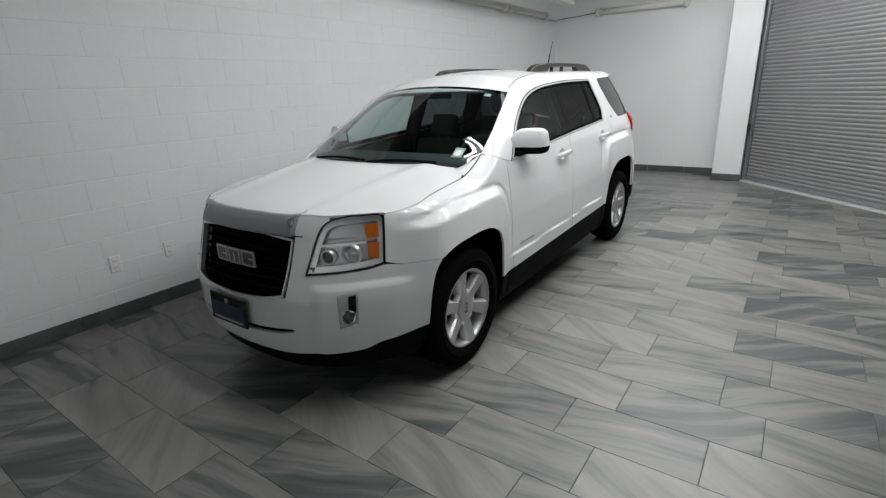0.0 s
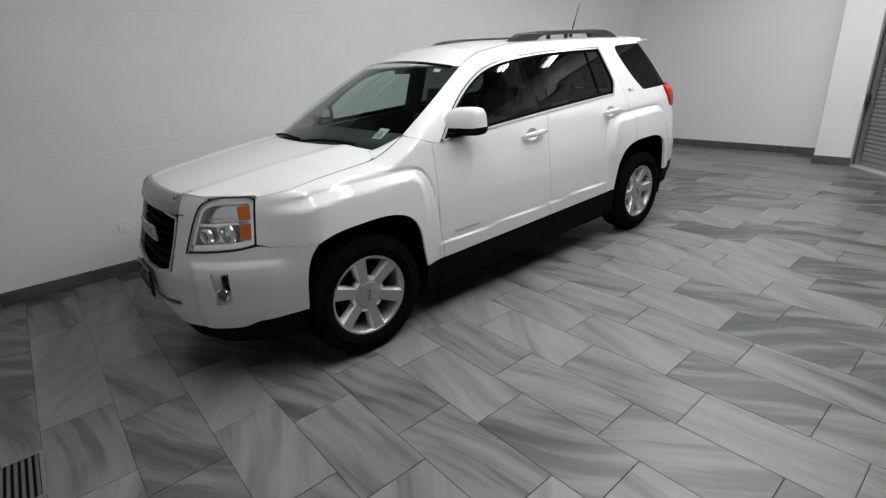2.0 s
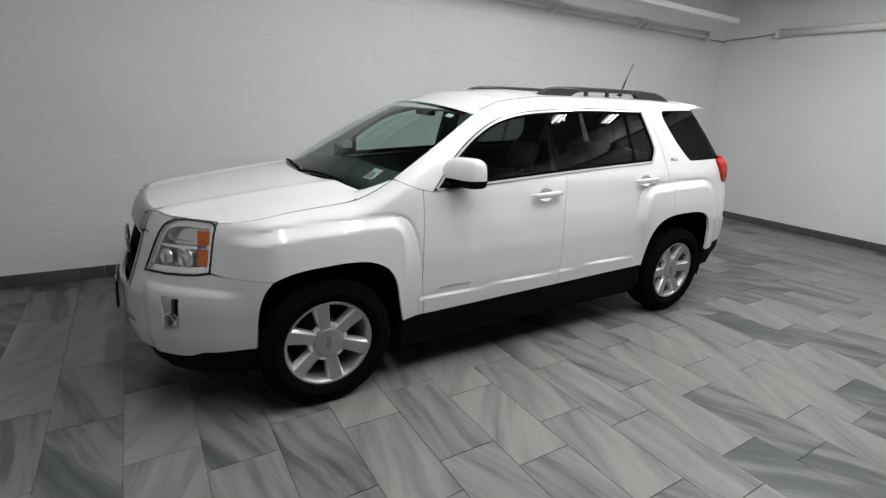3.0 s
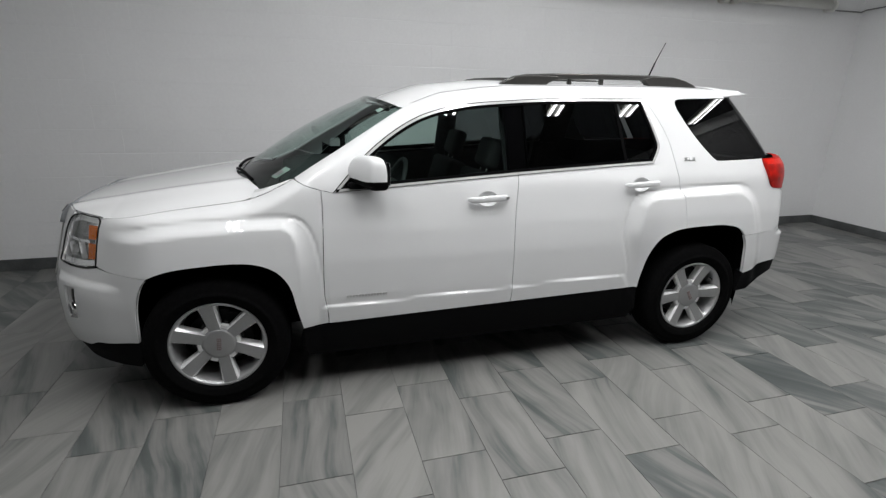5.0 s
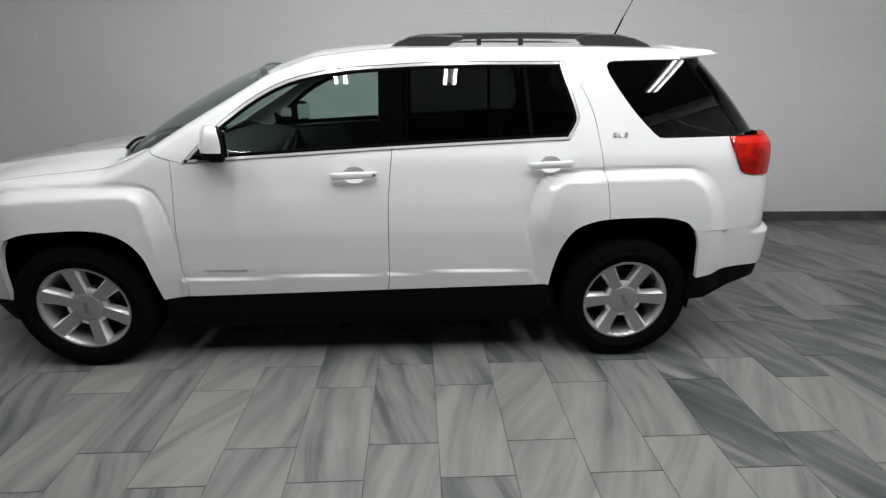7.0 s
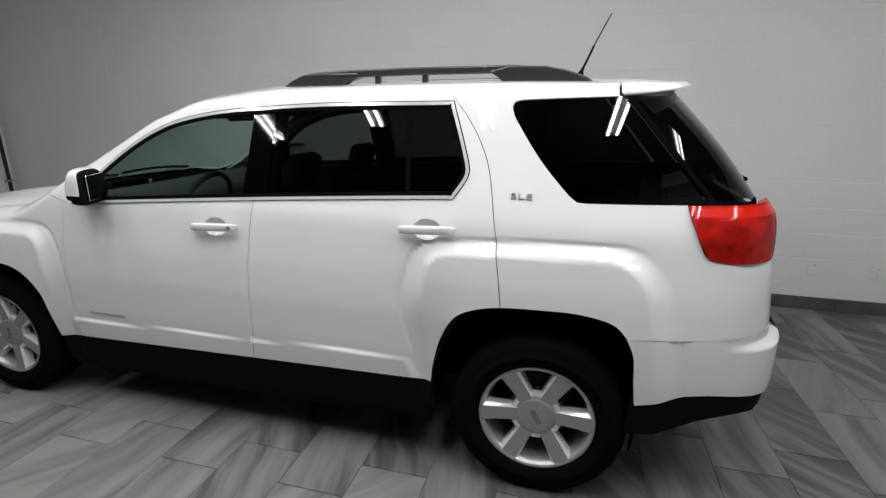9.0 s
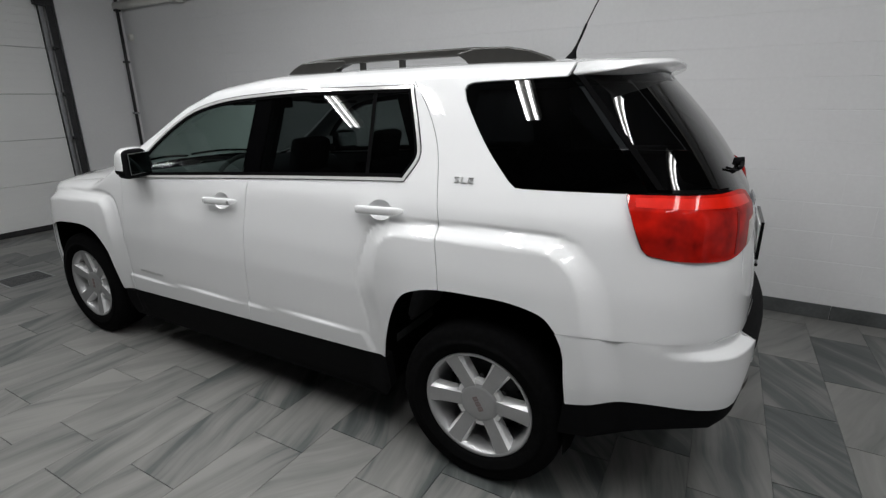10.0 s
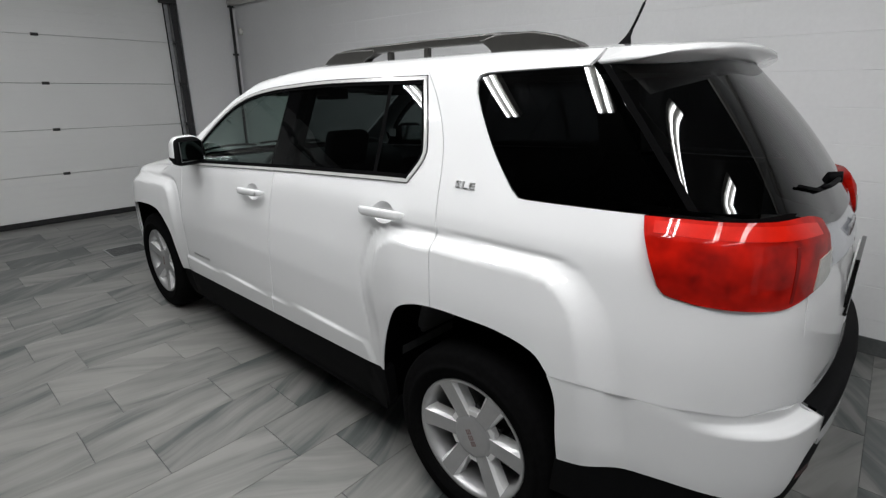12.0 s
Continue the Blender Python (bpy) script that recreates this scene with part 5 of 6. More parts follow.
# spoiler
rows = []
top_w = float(lat_top(3.083)) - 0.003
for r in np.linspace(-1, 1, 41):
    l, low_l, q = r * top_w, r * 0.590, abs(r)
    s0, s1 = 3.085, 3.392 - 0.105 * q ** 2.8
    z0 = float(roof_f(l, 3.085)[2])
    z1 = 1.668 - 0.022 * q ** 3
    g = back_f(r, 1.0)
    sg_, zg = float(g[1]), float(g[2])
    rows.append([Vector((l, s0, z0)), Vector((l, s0 + (s1 - s0) * 0.35, z0 + (z1 - z0) * 0.30 + 0.003)), Vector((l, s0 + (s1 - s0) * 0.75, z0 + (z1 - z0) * 0.75 + 0.002)), Vector((l, s1 - 0.010, z1 + 0.001)),
                 Vector((l, s1, z1 - 0.007)), Vector((low_l * 1.02, s1 - 0.004, z1 - 0.019)), Vector((low_l, max(sg_, s1 - 0.09), max(zg, z1 - 0.032))), Vector((low_l, sg_ - 0.004, zg + 0.001)), Vector((low_l, s0, min(z0 - 0.026, zg + 0.01)))])
loft("spoiler", rows, PAINT, car, "white roof spoiler", closed=True, caps=True)

# back of the car: split line, wiper, handle strip, plate frame, step pad, badges
for sg in (1, -1):
    rows = [[Vector(tuple(back_f(sg * (1 + d), v))) + Vector((sg * 0.003, 0.003, 0.001)) for d in (-0.006, 0.003)] for v in np.linspace(0, 1, 20)]
    loft("glass_joint", rows, LINER, back_glass, "dark joint")
piv = Vector(tuple(back_f(0.0, 0.19))) + Vector((0, 0.012, 0.006))
part("wiper_hub", tube(piv - Vector((0, 0.03, 0)), piv + Vector((0, 0.012, 0.006)), 0.018, 18), CLAD, back_glass, "black wiper hub", True)
pts = [Vector(tuple(back_f(a, 0.19 + 0.015 * t))) + Vector((0, 0.016, 0.006)) for t, a in zip(np.linspace(0, 1, 9), np.linspace(0.0, 0.62, 9))]
arm = add_path_tube(bmesh.new(), pts[:6], 0.0075, 8)
add_path_tube(arm, [p + Vector((0, -0.006, -0.008)) for p in pts[2:]], 0.0045, 8)
part("rear_wiper", arm, CLAD, back_glass, "thin black rear wiper", True)
BAND_GREY = material("satin_silver_strip", (0.44, 0.46, 0.50), 0.24, metal=0.45, coat=0.8)
strip = [(0.0, 1.075), (UEND - UR(0.25), 1.078), (UEND - UR(0.39), 1.085), (UEND - UR(0.405), 1.10), (UEND - UR(0.405), 1.18), (UEND - UR(0.34), 1.172), (UEND - UR(0.2), 1.162), (0.0, 1.158)]
sheet("gate_strip", lambda u, z: rear2(u, z) + np.stack((0 * u, 0 * u + 0.006, 0 * u), -1), twin(dense(strip, 0.02)), BAND_GREY, tailgate, deep=0.008, flip=True, label="satin silver strip across the tailgate")
for l in (-0.07, 0.0, 0.07):
    p = Vector(tuple(rear2(l, 1.118)))
    part("emblem", box(l - 0.029, p.y + 0.004, 1.098, l + 0.029, p.y + 0.012, 1.138, 0.003), EMBLEM_GREY, tailgate, "dim chrome emblem frame")
    part("emblem_face", box(l - 0.021, p.y + 0.010, 1.106, l + 0.021, p.y + 0.0145, 1.130, 0.001), RED_FACE, tailgate, "dim grey-red enamel face")
fr = bmesh.new()
for b in ((-0.17, 0, 0.90, 0.17, 0.012, 0.912), (-0.17, 0, 1.042, 0.17, 0.012, 1.054), (-0.17, 0, 0.912, -0.158, 0.012, 1.042), (0.158, 0, 0.912, 0.17, 0.012, 1.042), (-0.17, 0, 0.872, 0.17, 0.014, 0.884)):
    add_box(fr, b[0], b[1], b[2], b[3], b[4], b[5], 0.002)
part("plate_frame", fr, TRIM_BLACK, tailgate, "black empty plate frame", matrix=Matrix.Translation((0, 3.745, 0)))
part("plate_back", box(-0.158, 3.740, 0.912, 0.158, 3.7555, 1.042), PLASTIC_WHITE, tailgate, "blank white plate")
rows = [[Vector(tuple(rear2(UEND - UR(l), z))) + Vector((0, 0.004, 0)) for l in np.linspace(0.30, 0.46, 7)] for z in (0.768, 0.782)]
loft("badge_bar", rows, SATIN, tailgate, "thin silver badge bar")
rows = []
for l in np.linspace(-0.50, 0.50, 21):
    o = Vector(tuple(rear2(math.copysign(UEND - UR(abs(l)), l), 0.66)))
    i = Vector(tuple(rear2(math.copysign(UEND - UR(abs(l)), l), 0.745)))
    rows.append([Vector((o.x, o.y + 0.001, 0.655)), Vector((o.x, o.y + 0.002, 0.70)), Vector((o.x, o.y - 0.008, 0.712)), Vector((i.x, o.y - 0.06, 0.727)), Vector((i.x, i.y - 0.004, 0.738))])
loft("step_pad", rows, CLAD, car, "matt black step pad")

# side badges: slim bars on the front doors, trim letters on the quarter panels
for sg in (1, -1):
    bm = bmesh.new()
    for k in range(7):
        a, z = 0.648 + 0.0315 * k, 0.557
        for a2, b2, z0, z1 in ((a, a + 0.022, 0.003, 0.0055), (a, a + 0.005, -0.0075, 0.003), (a + 0.016, a + 0.021, -0.0075, 0.003)):
            q = [at_skin(e, z + h, 0.003, sg) for e, h in ((a2, z0), (b2, z0), (b2, z1), (a2, z1))]
            f = bm.faces.new([bm.verts.new(v) for v in q])
            for v in bmesh.ops.extrude_face_region(bm, geom=[f])["geom"]:
                if isinstance(v, bmesh.types.BMVert):
                    v.co.x -= sg * 0.005
    bmesh.ops.recalc_face_normals(bm, faces=bm.faces)
    part("badge", bm, SATIN, car, "small silver badge bars")
text = bpy.data.curves.new("badge_letters", "FONT")
text.body, text.size, text.extrude, text.align_x, text.align_y = "SLE", 0.034, 0.0022, "CENTER", "CENTER"
text.space_character = 1.12
letters = new("badge_letters", text)
bpy.context.view_layer.update()
me = bpy.data.meshes.new_from_object(letters.evaluated_get(bpy.context.evaluated_depsgraph_get()))
bpy.data.objects.remove(letters)
me.materials.clear()
me.materials.append(SATIN)
lean = radians(21)
for sg in (1, -1):
    ob = new("badge_letters", me)
    ob.parent = car
    side = Matrix(((0, -sg * math.sin(lean), sg * math.cos(lean)), (sg, 0, 0), (0, math.cos(lean), math.sin(lean)))).to_4x4()
    ob.matrix_local = Matrix.Translation(at_skin(2.752, 1.236, 0.003, sg)) @ side @ Matrix.Diagonal((1.55, 0.95, 1, 1))
    ob["label"] = "silver trim letters"

# ---------------------------------------------------------------- car: wheels
def lathe(name, profile, mat, parent, label="", n=64, x_sign=1):
    """Turned about the x axis; profile of (x, radius)."""
    rows = [[Vector((x, r * math.cos(2 * math.pi * k / n), r * math.sin(2 * math.pi * k / n))) for k in range(n)] for x, r in profile]
    return loft(name, rows, mat, parent, label, closed=True)


def wheel(at, phase, emblem):
    hub = new("wheel")
    hub.parent = car
    hub.matrix_local = at
    hub["label"] = "six-spoke silver alloy wheel with black tyre"
    lathe("tyre", [(-0.085, 0.225), (-0.105, 0.235), (-0.115, 0.27), (-0.112, 0.315), (-0.098, 0.338), (-0.075, 0.347), (0.0, 0.349), (0.075, 0.347), (0.092, 0.341), (0.101, 0.330), (0.107, 0.318),
                          (0.110, 0.300), (0.112, 0.285), (0.1135, 0.284), (0.1135, 0.272), (0.112, 0.270), (0.110, 0.251), (0.102, 0.238), (0.094, 0.2310), (0.08, 0.2270)], TYRE, hub, "black tyre", 80)
    rim = lathe("rim", [(0.080, 0.2235), (0.094, 0.2315), (0.099, 0.230), (0.100, 0.2235), (0.094, 0.2165), (0.078, 0.209), (0.05, 0.203), (-0.02, 0.195), (-0.07, 0.19)], ALLOY, hub, "silver alloy rim", 80)
    lathe("brake_disc", [(-0.01, 0.0), (-0.01, 0.15), (-0.025, 0.155), (-0.025, 0.0)], DARK_STEEL, hub, "dark brake disc", 48)
    lathe("back_plate", [(-0.055, 0.0), (-0.055, 0.192)], CLAD, hub, "black back plate", 48)
    for k in range(6):
        a0 = phase + 2 * math.pi * k / 6
        c = Vector((0, math.cos(a0), math.sin(a0)))
        d = Vector((0, -math.sin(a0), math.cos(a0)))
        bm = bmesh.new()
        rings = []
        for r, w, e, xf, xb in ((0.060, 0.030, 0.93, 0.074, 0.03), (0.085, 0.031, 0.88, 0.077, 0.03), (0.12, 0.034, 0.81, 0.081, 0.032), (0.17, 0.039, 0.75, 0.087, 0.040), (0.205, 0.0435, 0.71, 0.092, 0.046), (0.2195, 0.0455, 0.70, 0.0955, 0.055)):
            rings.append([bm.verts.new(c * r + d * sw * w + Vector((x, 0, 0))) for sw, x in ((-1.06, xb), (-1.0, xf - 0.013), (-e, xf), (e, xf), (1.0, xf - 0.013), (1.06, xb))])
        for p, q in zip(rings, rings[1:]):
            for j in range(5):
                bm.faces.new((p[j], p[j + 1], q[j + 1], q[j])).material_index = 0 if j == 2 else 1
        bmesh.ops.recalc_face_normals(bm, faces=bm.faces)
        if sum(f.normal.x for f in bm.faces if f.material_index == 0) < 0:
            bmesh.ops.reverse_faces(bm, faces=bm.faces[:])
        part("spoke", bm, (ALLOY, POLISHED), hub)
        # bright land between the spoke roots, with the wheel nut in it
        a1 = a0 + math.pi / 6
        land = box(0.045, -0.019, -0.011, 0.0735, 0.019, 0.011, 0.004, 2)
        part("nut_land", land, POLISHED, hub, matrix=Matrix.Rotation(a1 - math.pi / 2, 4, "X") @ Matrix.Translation((0, 0, 0.093)))
        part("wheel_nut", tube((0.030, 0.108 * math.cos(a1), 0.108 * math.sin(a1)), (0.046, 0.108 * math.cos(a1), 0.108 * math.sin(a1)), 0.010, 8), DARK_STEEL, hub)
    lathe("hub_cap", [(0.040, 0.092), (0.066, 0.091), (0.073, 0.084), (0.074, 0.079), (0.080, 0.075), (0.0825, 0.066), (0.084, 0.0)], ALLOY, hub, "silver hub cap", 48)
    part("tyre_valve", tube((0.055, 0.196 * math.cos(phase + 0.52), 0.196 * math.sin(phase + 0.52)), (0.082, 0.189 * math.cos(phase + 0.52), 0.189 * math.sin(phase + 0.52)), 0.005, 8), CLAD, hub, "black tyre valve")
    cap = bmesh.new()
    for dy in (-0.023, 0.0, 0.023):
        for b in ((-0.009, -0.010, -0.006, 0.010), (0.006, -0.010, 0.009, 0.010), (-0.006, -0.010, 0.006, -0.007), (-0.006, 0.007, 0.006, 0.010), (-0.004, -0.002, 0.006, 0.001)):
            add_box(cap, 0.0835, dy + b[0], b[1], 0.0858, dy + b[2], b[3])
    part("hub_emblem", cap, DULL_RED, hub, "small dark red emblem frames", matrix=Matrix.Rotation(emblem, 4, "X"))
    return hub


for s, ph in ((0.006, radians(40)), (2.860, radians(2))):
    wheel(Matrix.Translation((0.766, s, 0.3475)), ph, ph - radians(135 if s < 1 else 62))
    wheel(Matrix.Translation((-0.766, s, 0.3475)) @ Matrix.Rotation(math.pi, 4, "Z"), ph + 0.4, ph)

# ---------------------------------------------------------------- car: interior
def seat_back(name, c, half, lean, parent, mat=CLOTH, label=""):
    bm = bmesh.new()
    add_box(bm, -half[0], -half[1], 0, half[0], half[1], half[2], min(half[:2]) * 0.45, 3)
    return part(name, bm, mat, parent, label, True, Matrix.Translation(c) @ Matrix.Rotation(radians(lean), 4, "X"))


for l in (-0.36, 0.36):
    st = seat_back("front_seat", (l, 1.40, 0.56), (0.24, 0.07, 0.58), -16, car, CLOTH, "dark cloth front seat")
    part("seat_cushion", box(-0.24, -0.50, -0.06, 0.24, 0.06, 0.10, 0.05, 3), CLOTH, st, "", True)
    part("head_restraint", box(-0.125, -0.045, 0.615, 0.125, 0.045, 0.80, 0.035, 3), CLOTH, st, "dark head restraint", True)
    for d in (-0.05, 0.05):
        part("restraint_post", tube((d, 0, 0.55), (d, 0, 0.63), 0.007, 8), CHROME, st, "", True)
bench = seat_back("rear_seat", (0.0, 2.36, 0.56), (0.66, 0.08, 0.56), -20, car, CLOTH, "dark cloth rear bench")
part("seat_cushion", box(-0.66, -0.50, -0.06, 0.66, 0.06, 0.12, 0.05, 3), CLOTH, bench, "", True)
for l in (-0.42, 0.42):
    part("head_restraint", box(l - 0.13, -0.045, 0.57, l + 0.13, 0.045, 0.74, 0.035, 3), CLOTH, bench, "dark head restraint", True)
part("cabin_floor", box(-0.74, 0.44, 0.46, 0.74, 2.40, 0.50), INTERIOR, car, "dark cabin floor")
part("load_floor", box(-0.405, 2.40, 0.50, 0.405, 3.60, 0.78, 0.02), INTERIOR, car, "dark load floor")
loft("dashboard", [[Vector((x, y, z)) for y, z in ((0.36, 1.00), (0.33, 1.075), (0.44, 1.105), (0.66, 1.115), (0.80, 1.085), (0.845, 1.02), (0.83, 0.90), (0.74, 0.70))] for x in np.linspace(-0.76, 0.76, 16)], INTERIOR, car, "dark soft dashboard")
part("centre_console", box(-0.12, 0.74, 0.48, 0.12, 1.45, 0.78, 0.03, 2), INTERIOR, car, "dark centre console", True)
bm = bmesh.new()
rows = []
for k in range(33):
    t = 2 * math.pi * k / 32
    rows.append([(Vector((0.185 * math.cos(t), 0, 0.185 * math.sin(t)))) + Vector((math.cos(t) * 0.014 * math.cos(w), 0.014 * math.sin(w), math.sin(t) * 0.014 * math.cos(w))) for w in np.linspace(0, 2 * math.pi, 9)[:-1]])
wheel_m = Matrix.Translation((0.36, 0.98, 1.035)) @ Matrix.Rotation(radians(-24), 4, "X")
sw = loft("steering_wheel", rows, INTERIOR, car, "dark steering wheel", closed=True)
sw.matrix_local = wheel_m
part("steering_boss", box(-0.07, -0.03, -0.06, 0.07, 0.03, 0.05, 0.02, 2), INTERIOR, sw, "", True)
for a, b in (((-0.18, 0, 0.0), (0.18, 0, 0.0)), ((0, 0, 0), (0, 0, -0.18))):
    part("steering_spoke", tube(a, b, 0.013, 8), SATIN, sw, "silver steering spoke", True)
part("steering_column", tube((0.36, 0.98, 1.03), (0.36, 0.76, 0.94), 0.035, 12), INTERIOR, car, "", True)
part("interior_mirror", box(-0.12, 0.985, 1.475, 0.12, 1.015, 1.545, 0.012, 2), INTERIOR, car, "black interior mirror", True)
part("mirror_stem", tube((0, 0.985, 1.553), (0, 0.995, 1.52), 0.010, 8), INTERIOR, car, "", True)
rows = [[Vector(tuple(roof_f(l, s))) + Vector((0, 0, -0.04)) for l in np.linspace(-0.54, 0.54, 15)] for s in np.linspace(1.04, 3.08, 20)]
loft("headliner", rows, HEADLINER, car, "grey cloth headliner")
for l in (-0.36, 0.36):
    part("sun_visor", box(l - 0.17, 1.10, 1.500, l + 0.17, 1.23, 1.518, 0.008, 2), HEADLINER, car, "grey sun visor")
for sg in (1, -1):
    lin = lambda a, b: (lambda u, z: skin(u, z, -0.085) * (sg, 1, 1))
    for nm, s0, s1 in (("front_door_lining", 0.62, 1.56), ("rear_door_lining", 1.62, 2.38), ("load_lining", 2.44, 3.36)):
        zz = lambda s: min(float(np.interp(s, [0.6, 2.49, 3.5], [1.085, 1.195, 1.215])), 1.215)
        loop = [(U(s), zz(s)) for s in np.linspace(s0, s1, 12)] + [(U(s1), 0.50 if s1 < 2.5 else 0.92), (U(s0), 0.50 if s1 < 2.5 else 0.92)]
        sheet(nm, lin(0, 0), loop, INTERIOR, car, deep=-0.04, grid=0.06, flip=sg < 0, label="dark door lining")
    rows = [[at_skin(s + (1.62 - s) * 0, z, -0.03 - d, sg) for s, d in ((1.54, 0.0), (1.55, 0.045), (1.68, 0.045), (1.69, 0.0))] for z in np.linspace(0.9, 1.56, 10)]
    loft("pillar_lining", rows, INTERIOR, car, "dark pillar lining")
    rows = [[at_skin(s, z, -0.02 - d, sg) for s, d in ((2.50, 0.0), (2.54, 0.05), (2.68, 0.05), (2.74, 0.0))] for z in np.linspace(0.9, 1.58, 10)]
    loft("pillar_lining", rows, INTERIOR, car, "dark pillar lining")

# ---------------------------------------------------------------- room fittings
# tubular wall lamps, unlit
def wall_tube(length):
    ob = thing("wall_tube_lamp", "white tubular wall lamp, unlit, on round end brackets", "wall lamp", group="wall tube lamps")
    h = length / 2
    part("tube", tube((0, -h + 0.03, 0), (0, h - 0.03, 0), 0.048, 20), PIPE_PAINT, ob, "", True)
    for e in (-1, 1):
        part("end_bracket", add_tube(add_tube(bmesh.new(), (0, e * h, -0.006), (0, e * (h - 0.045), -0.006), 0.068, 20), (0.0, e * (h - 0.022), 0.0), (-0.055, e * (h - 0.022), 0.0), 0.030, 14), PIPE_PAINT, ob, "", True)
        part("wall_plate", tube((-0.060, e * (h - 0.022), 0), (-0.050, e * (h - 0.022), 0), 0.072, 20), PIPE_PAINT, ob, "", True)
    return ob


first = wall_tube(1.44)
ends = [8.68, 7.14, 5.64, 4.16, 2.72, 1.30, -0.12]
first.matrix_world = pose(XW + 0.060, 8.68 - 0.72, 2.675)
for e in ends[1:]:
    copy_thing(first, pose(XW + 0.060, e - 0.72, 2.675))
copy_thing(first, pose(-2.37, YN - 0.060, 2.70, 0, 0, -90))
cable = part("lamp_cable", add_path_tube(bmesh.new(), [(XW + 0.03, 8.67, 2.65), (XW + 0.012, 8.80, 2.635), (XW + 0.012, 9.22, 2.64), (XW + 0.05, YN - 0.012, 2.66), (-3.45, YN - 0.010, 2.675), (-3.12, YN - 0.02, 2.70)], 0.008, 8), CABLE, None, "", True)
tagged(cable, "thin grey cable linking two wall lamps", "cable")

# hung steel channel under the ceiling
channel = thing("hung_channel", "white steel channel hung on thin rods below the ceiling", "channel", pose(-3.25, 5.3, 2.74))
ch = bmesh.new()
add_box(ch, -0.075, -3.05, 0.0, 0.075, 3.05, 0.006)
add_box(ch, -0.075, -3.05, 0.006, -0.069, 3.05, 0.060)
add_box(ch, 0.069, -3.05, 0.006, 0.075, 3.05, 0.060)
part("channel_body", ch, PIPE_PAINT, channel, "white painted steel channel")
for y in (-2.6, -1.0, 0.6, 2.2):
    part("hanger_rod", tube((0, y, 0.0), (0, y, ZC - 2.74), 0.006, 8), PIPE_PAINT, channel, "thin white rod", True)


# sockets
def socket(m, kind="outlet"):
    ob = thing("wall_socket", "white double wall socket with a plain cover plate", "socket", m, "wall sockets")
    part("cover_plate", box(-0.036, 0.0, -0.059, 0.036, 0.007, 0.059, 0.003, 2), PLASTIC_WHITE, ob)
    for z in (-0.022, 0.022):
        f = part("socket_face", box(-0.017, 0.007, z - 0.014, 0.017, 0.0095, z + 0.014, 0.002), PLASTIC_WHITE, ob)
        sl = bmesh.new()
        for dx in (-0.007, 0.007):
            add_box(sl, dx - 0.0012, 0.0095, z - 0.005, dx + 0.0012, 0.0100, z + 0.005)
        part("socket_slot", sl, BLACK_RUBBER, f)
    return ob


first = socket(pose(XW + 0.0015, 1.69, 0.417, 0, 0, -90))
for y, z in ((1.30, 0.412), (6.86, 0.350), (7.28, 0.348)):
    copy_thing(first, pose(XW + 0.0015, y, z, 0, 0, -90))
copy_thing(first, pose(-1.83, YN, 0.34, 0, 0, 180))

# round box on the west wall by the big door
knob = thing("junction_box", "small round white junction box on the wall", "junction box", pose(XW, -1.28, 2.30))
part("box_body", tube((0, 0, 0), (0.035, 0, 0), 0.045, 20), PIPE_PAINT, knob, "", True)
part("box_lid", tube((0.035, 0, 0), (0.040, 0, 0), 0.040, 20), PIPE_PAINT, knob, "", True)

# conduit in the corner
pipe = thing("corner_conduit", "dark vertical conduit with clamps in the wall corner", "conduit", pose(-3.80, YS, 0))
part("conduit_pipe", tube((0, 0.035, 0.0), (0, 0.035, ZC), 0.019, 12), DARK_STEEL, pipe, "", True)
for z in (0.7, 1.35, 2.0, 2.62, 3.1):
    part("clamp", box(-0.035, 0.0, z - 0.012, 0.030, 0.060, z + 0.012, 0.003), GALV if z < 1.5 else DARK_STEEL, pipe)

# ---------------------------------------------------------------- big sectional door in the south wall
door_1 = thing("door_1", "white sectional overhead door, closed, with ribbed panels", "garage door", pose(-2.93, YS - 0.03, 0), kind="structure")
for k in range(6):
    z0, z1 = 0.060 + k * 0.512, 0.060 + (k + 1) * 0.512 - 0.004
    bm = box(0.0, -0.045, z0, 5.0, 0.0, z1, 0.004)
    part("door_section", bm, DOOR_WHITE, door_1)
    for j in range(1, 6):
        z = z0 + j * 0.085
        part("rib", box(0.02, 0.0, z - 0.006, 4.98, 0.0022, z + 0.006, 0.002), DOOR_WHITE, door_1)
for k in range(1, 6):
    z = 0.058 + k * 0.512
    for x in (1.386, 3.2):
        h = bmesh.new()
        add_box(h, x - 0.035, 0.002, z - 0.016, x + 0.035, 0.010, z + 0.016, 0.002)
        add_tube(h, (x - 0.028, 0.014, z), (x + 0.028, 0.014, z), 0.007, 8)
        part("hinge", h, DARK_STEEL, door_1, "dark steel hinge")
part("bottom_seal", box(0.0, -0.05, 0.0, 5.0, 0.012, 0.058, 0.006), BLACK_RUBBER, door_1, "black rubber seal")
track = thing("door_track", "dark steel vertical door track with roller brackets", "door track", pose(-3.02, YS, 0))
tb = bmesh.new()
add_box(tb, -0.030, 0.055, 0.05, 0.030, 0.061, 3.25)
add_box(tb, -0.034, 0.030, 0.05, -0.028, 0.061, 3.25)
add_box(tb, 0.028, 0.040, 0.05, 0.034, 0.061, 3.25)
part("rail", tb, DARK_STEEL, track)
part("angle", box(-0.060, 0.0, 0.05, -0.054, 0.055, 3.25), GALV, track)
part("edge_plate", box(0.036, 0.0, 0.06, 0.088, 0.003, 3.13), GALV, track, "galvanised edge plate")
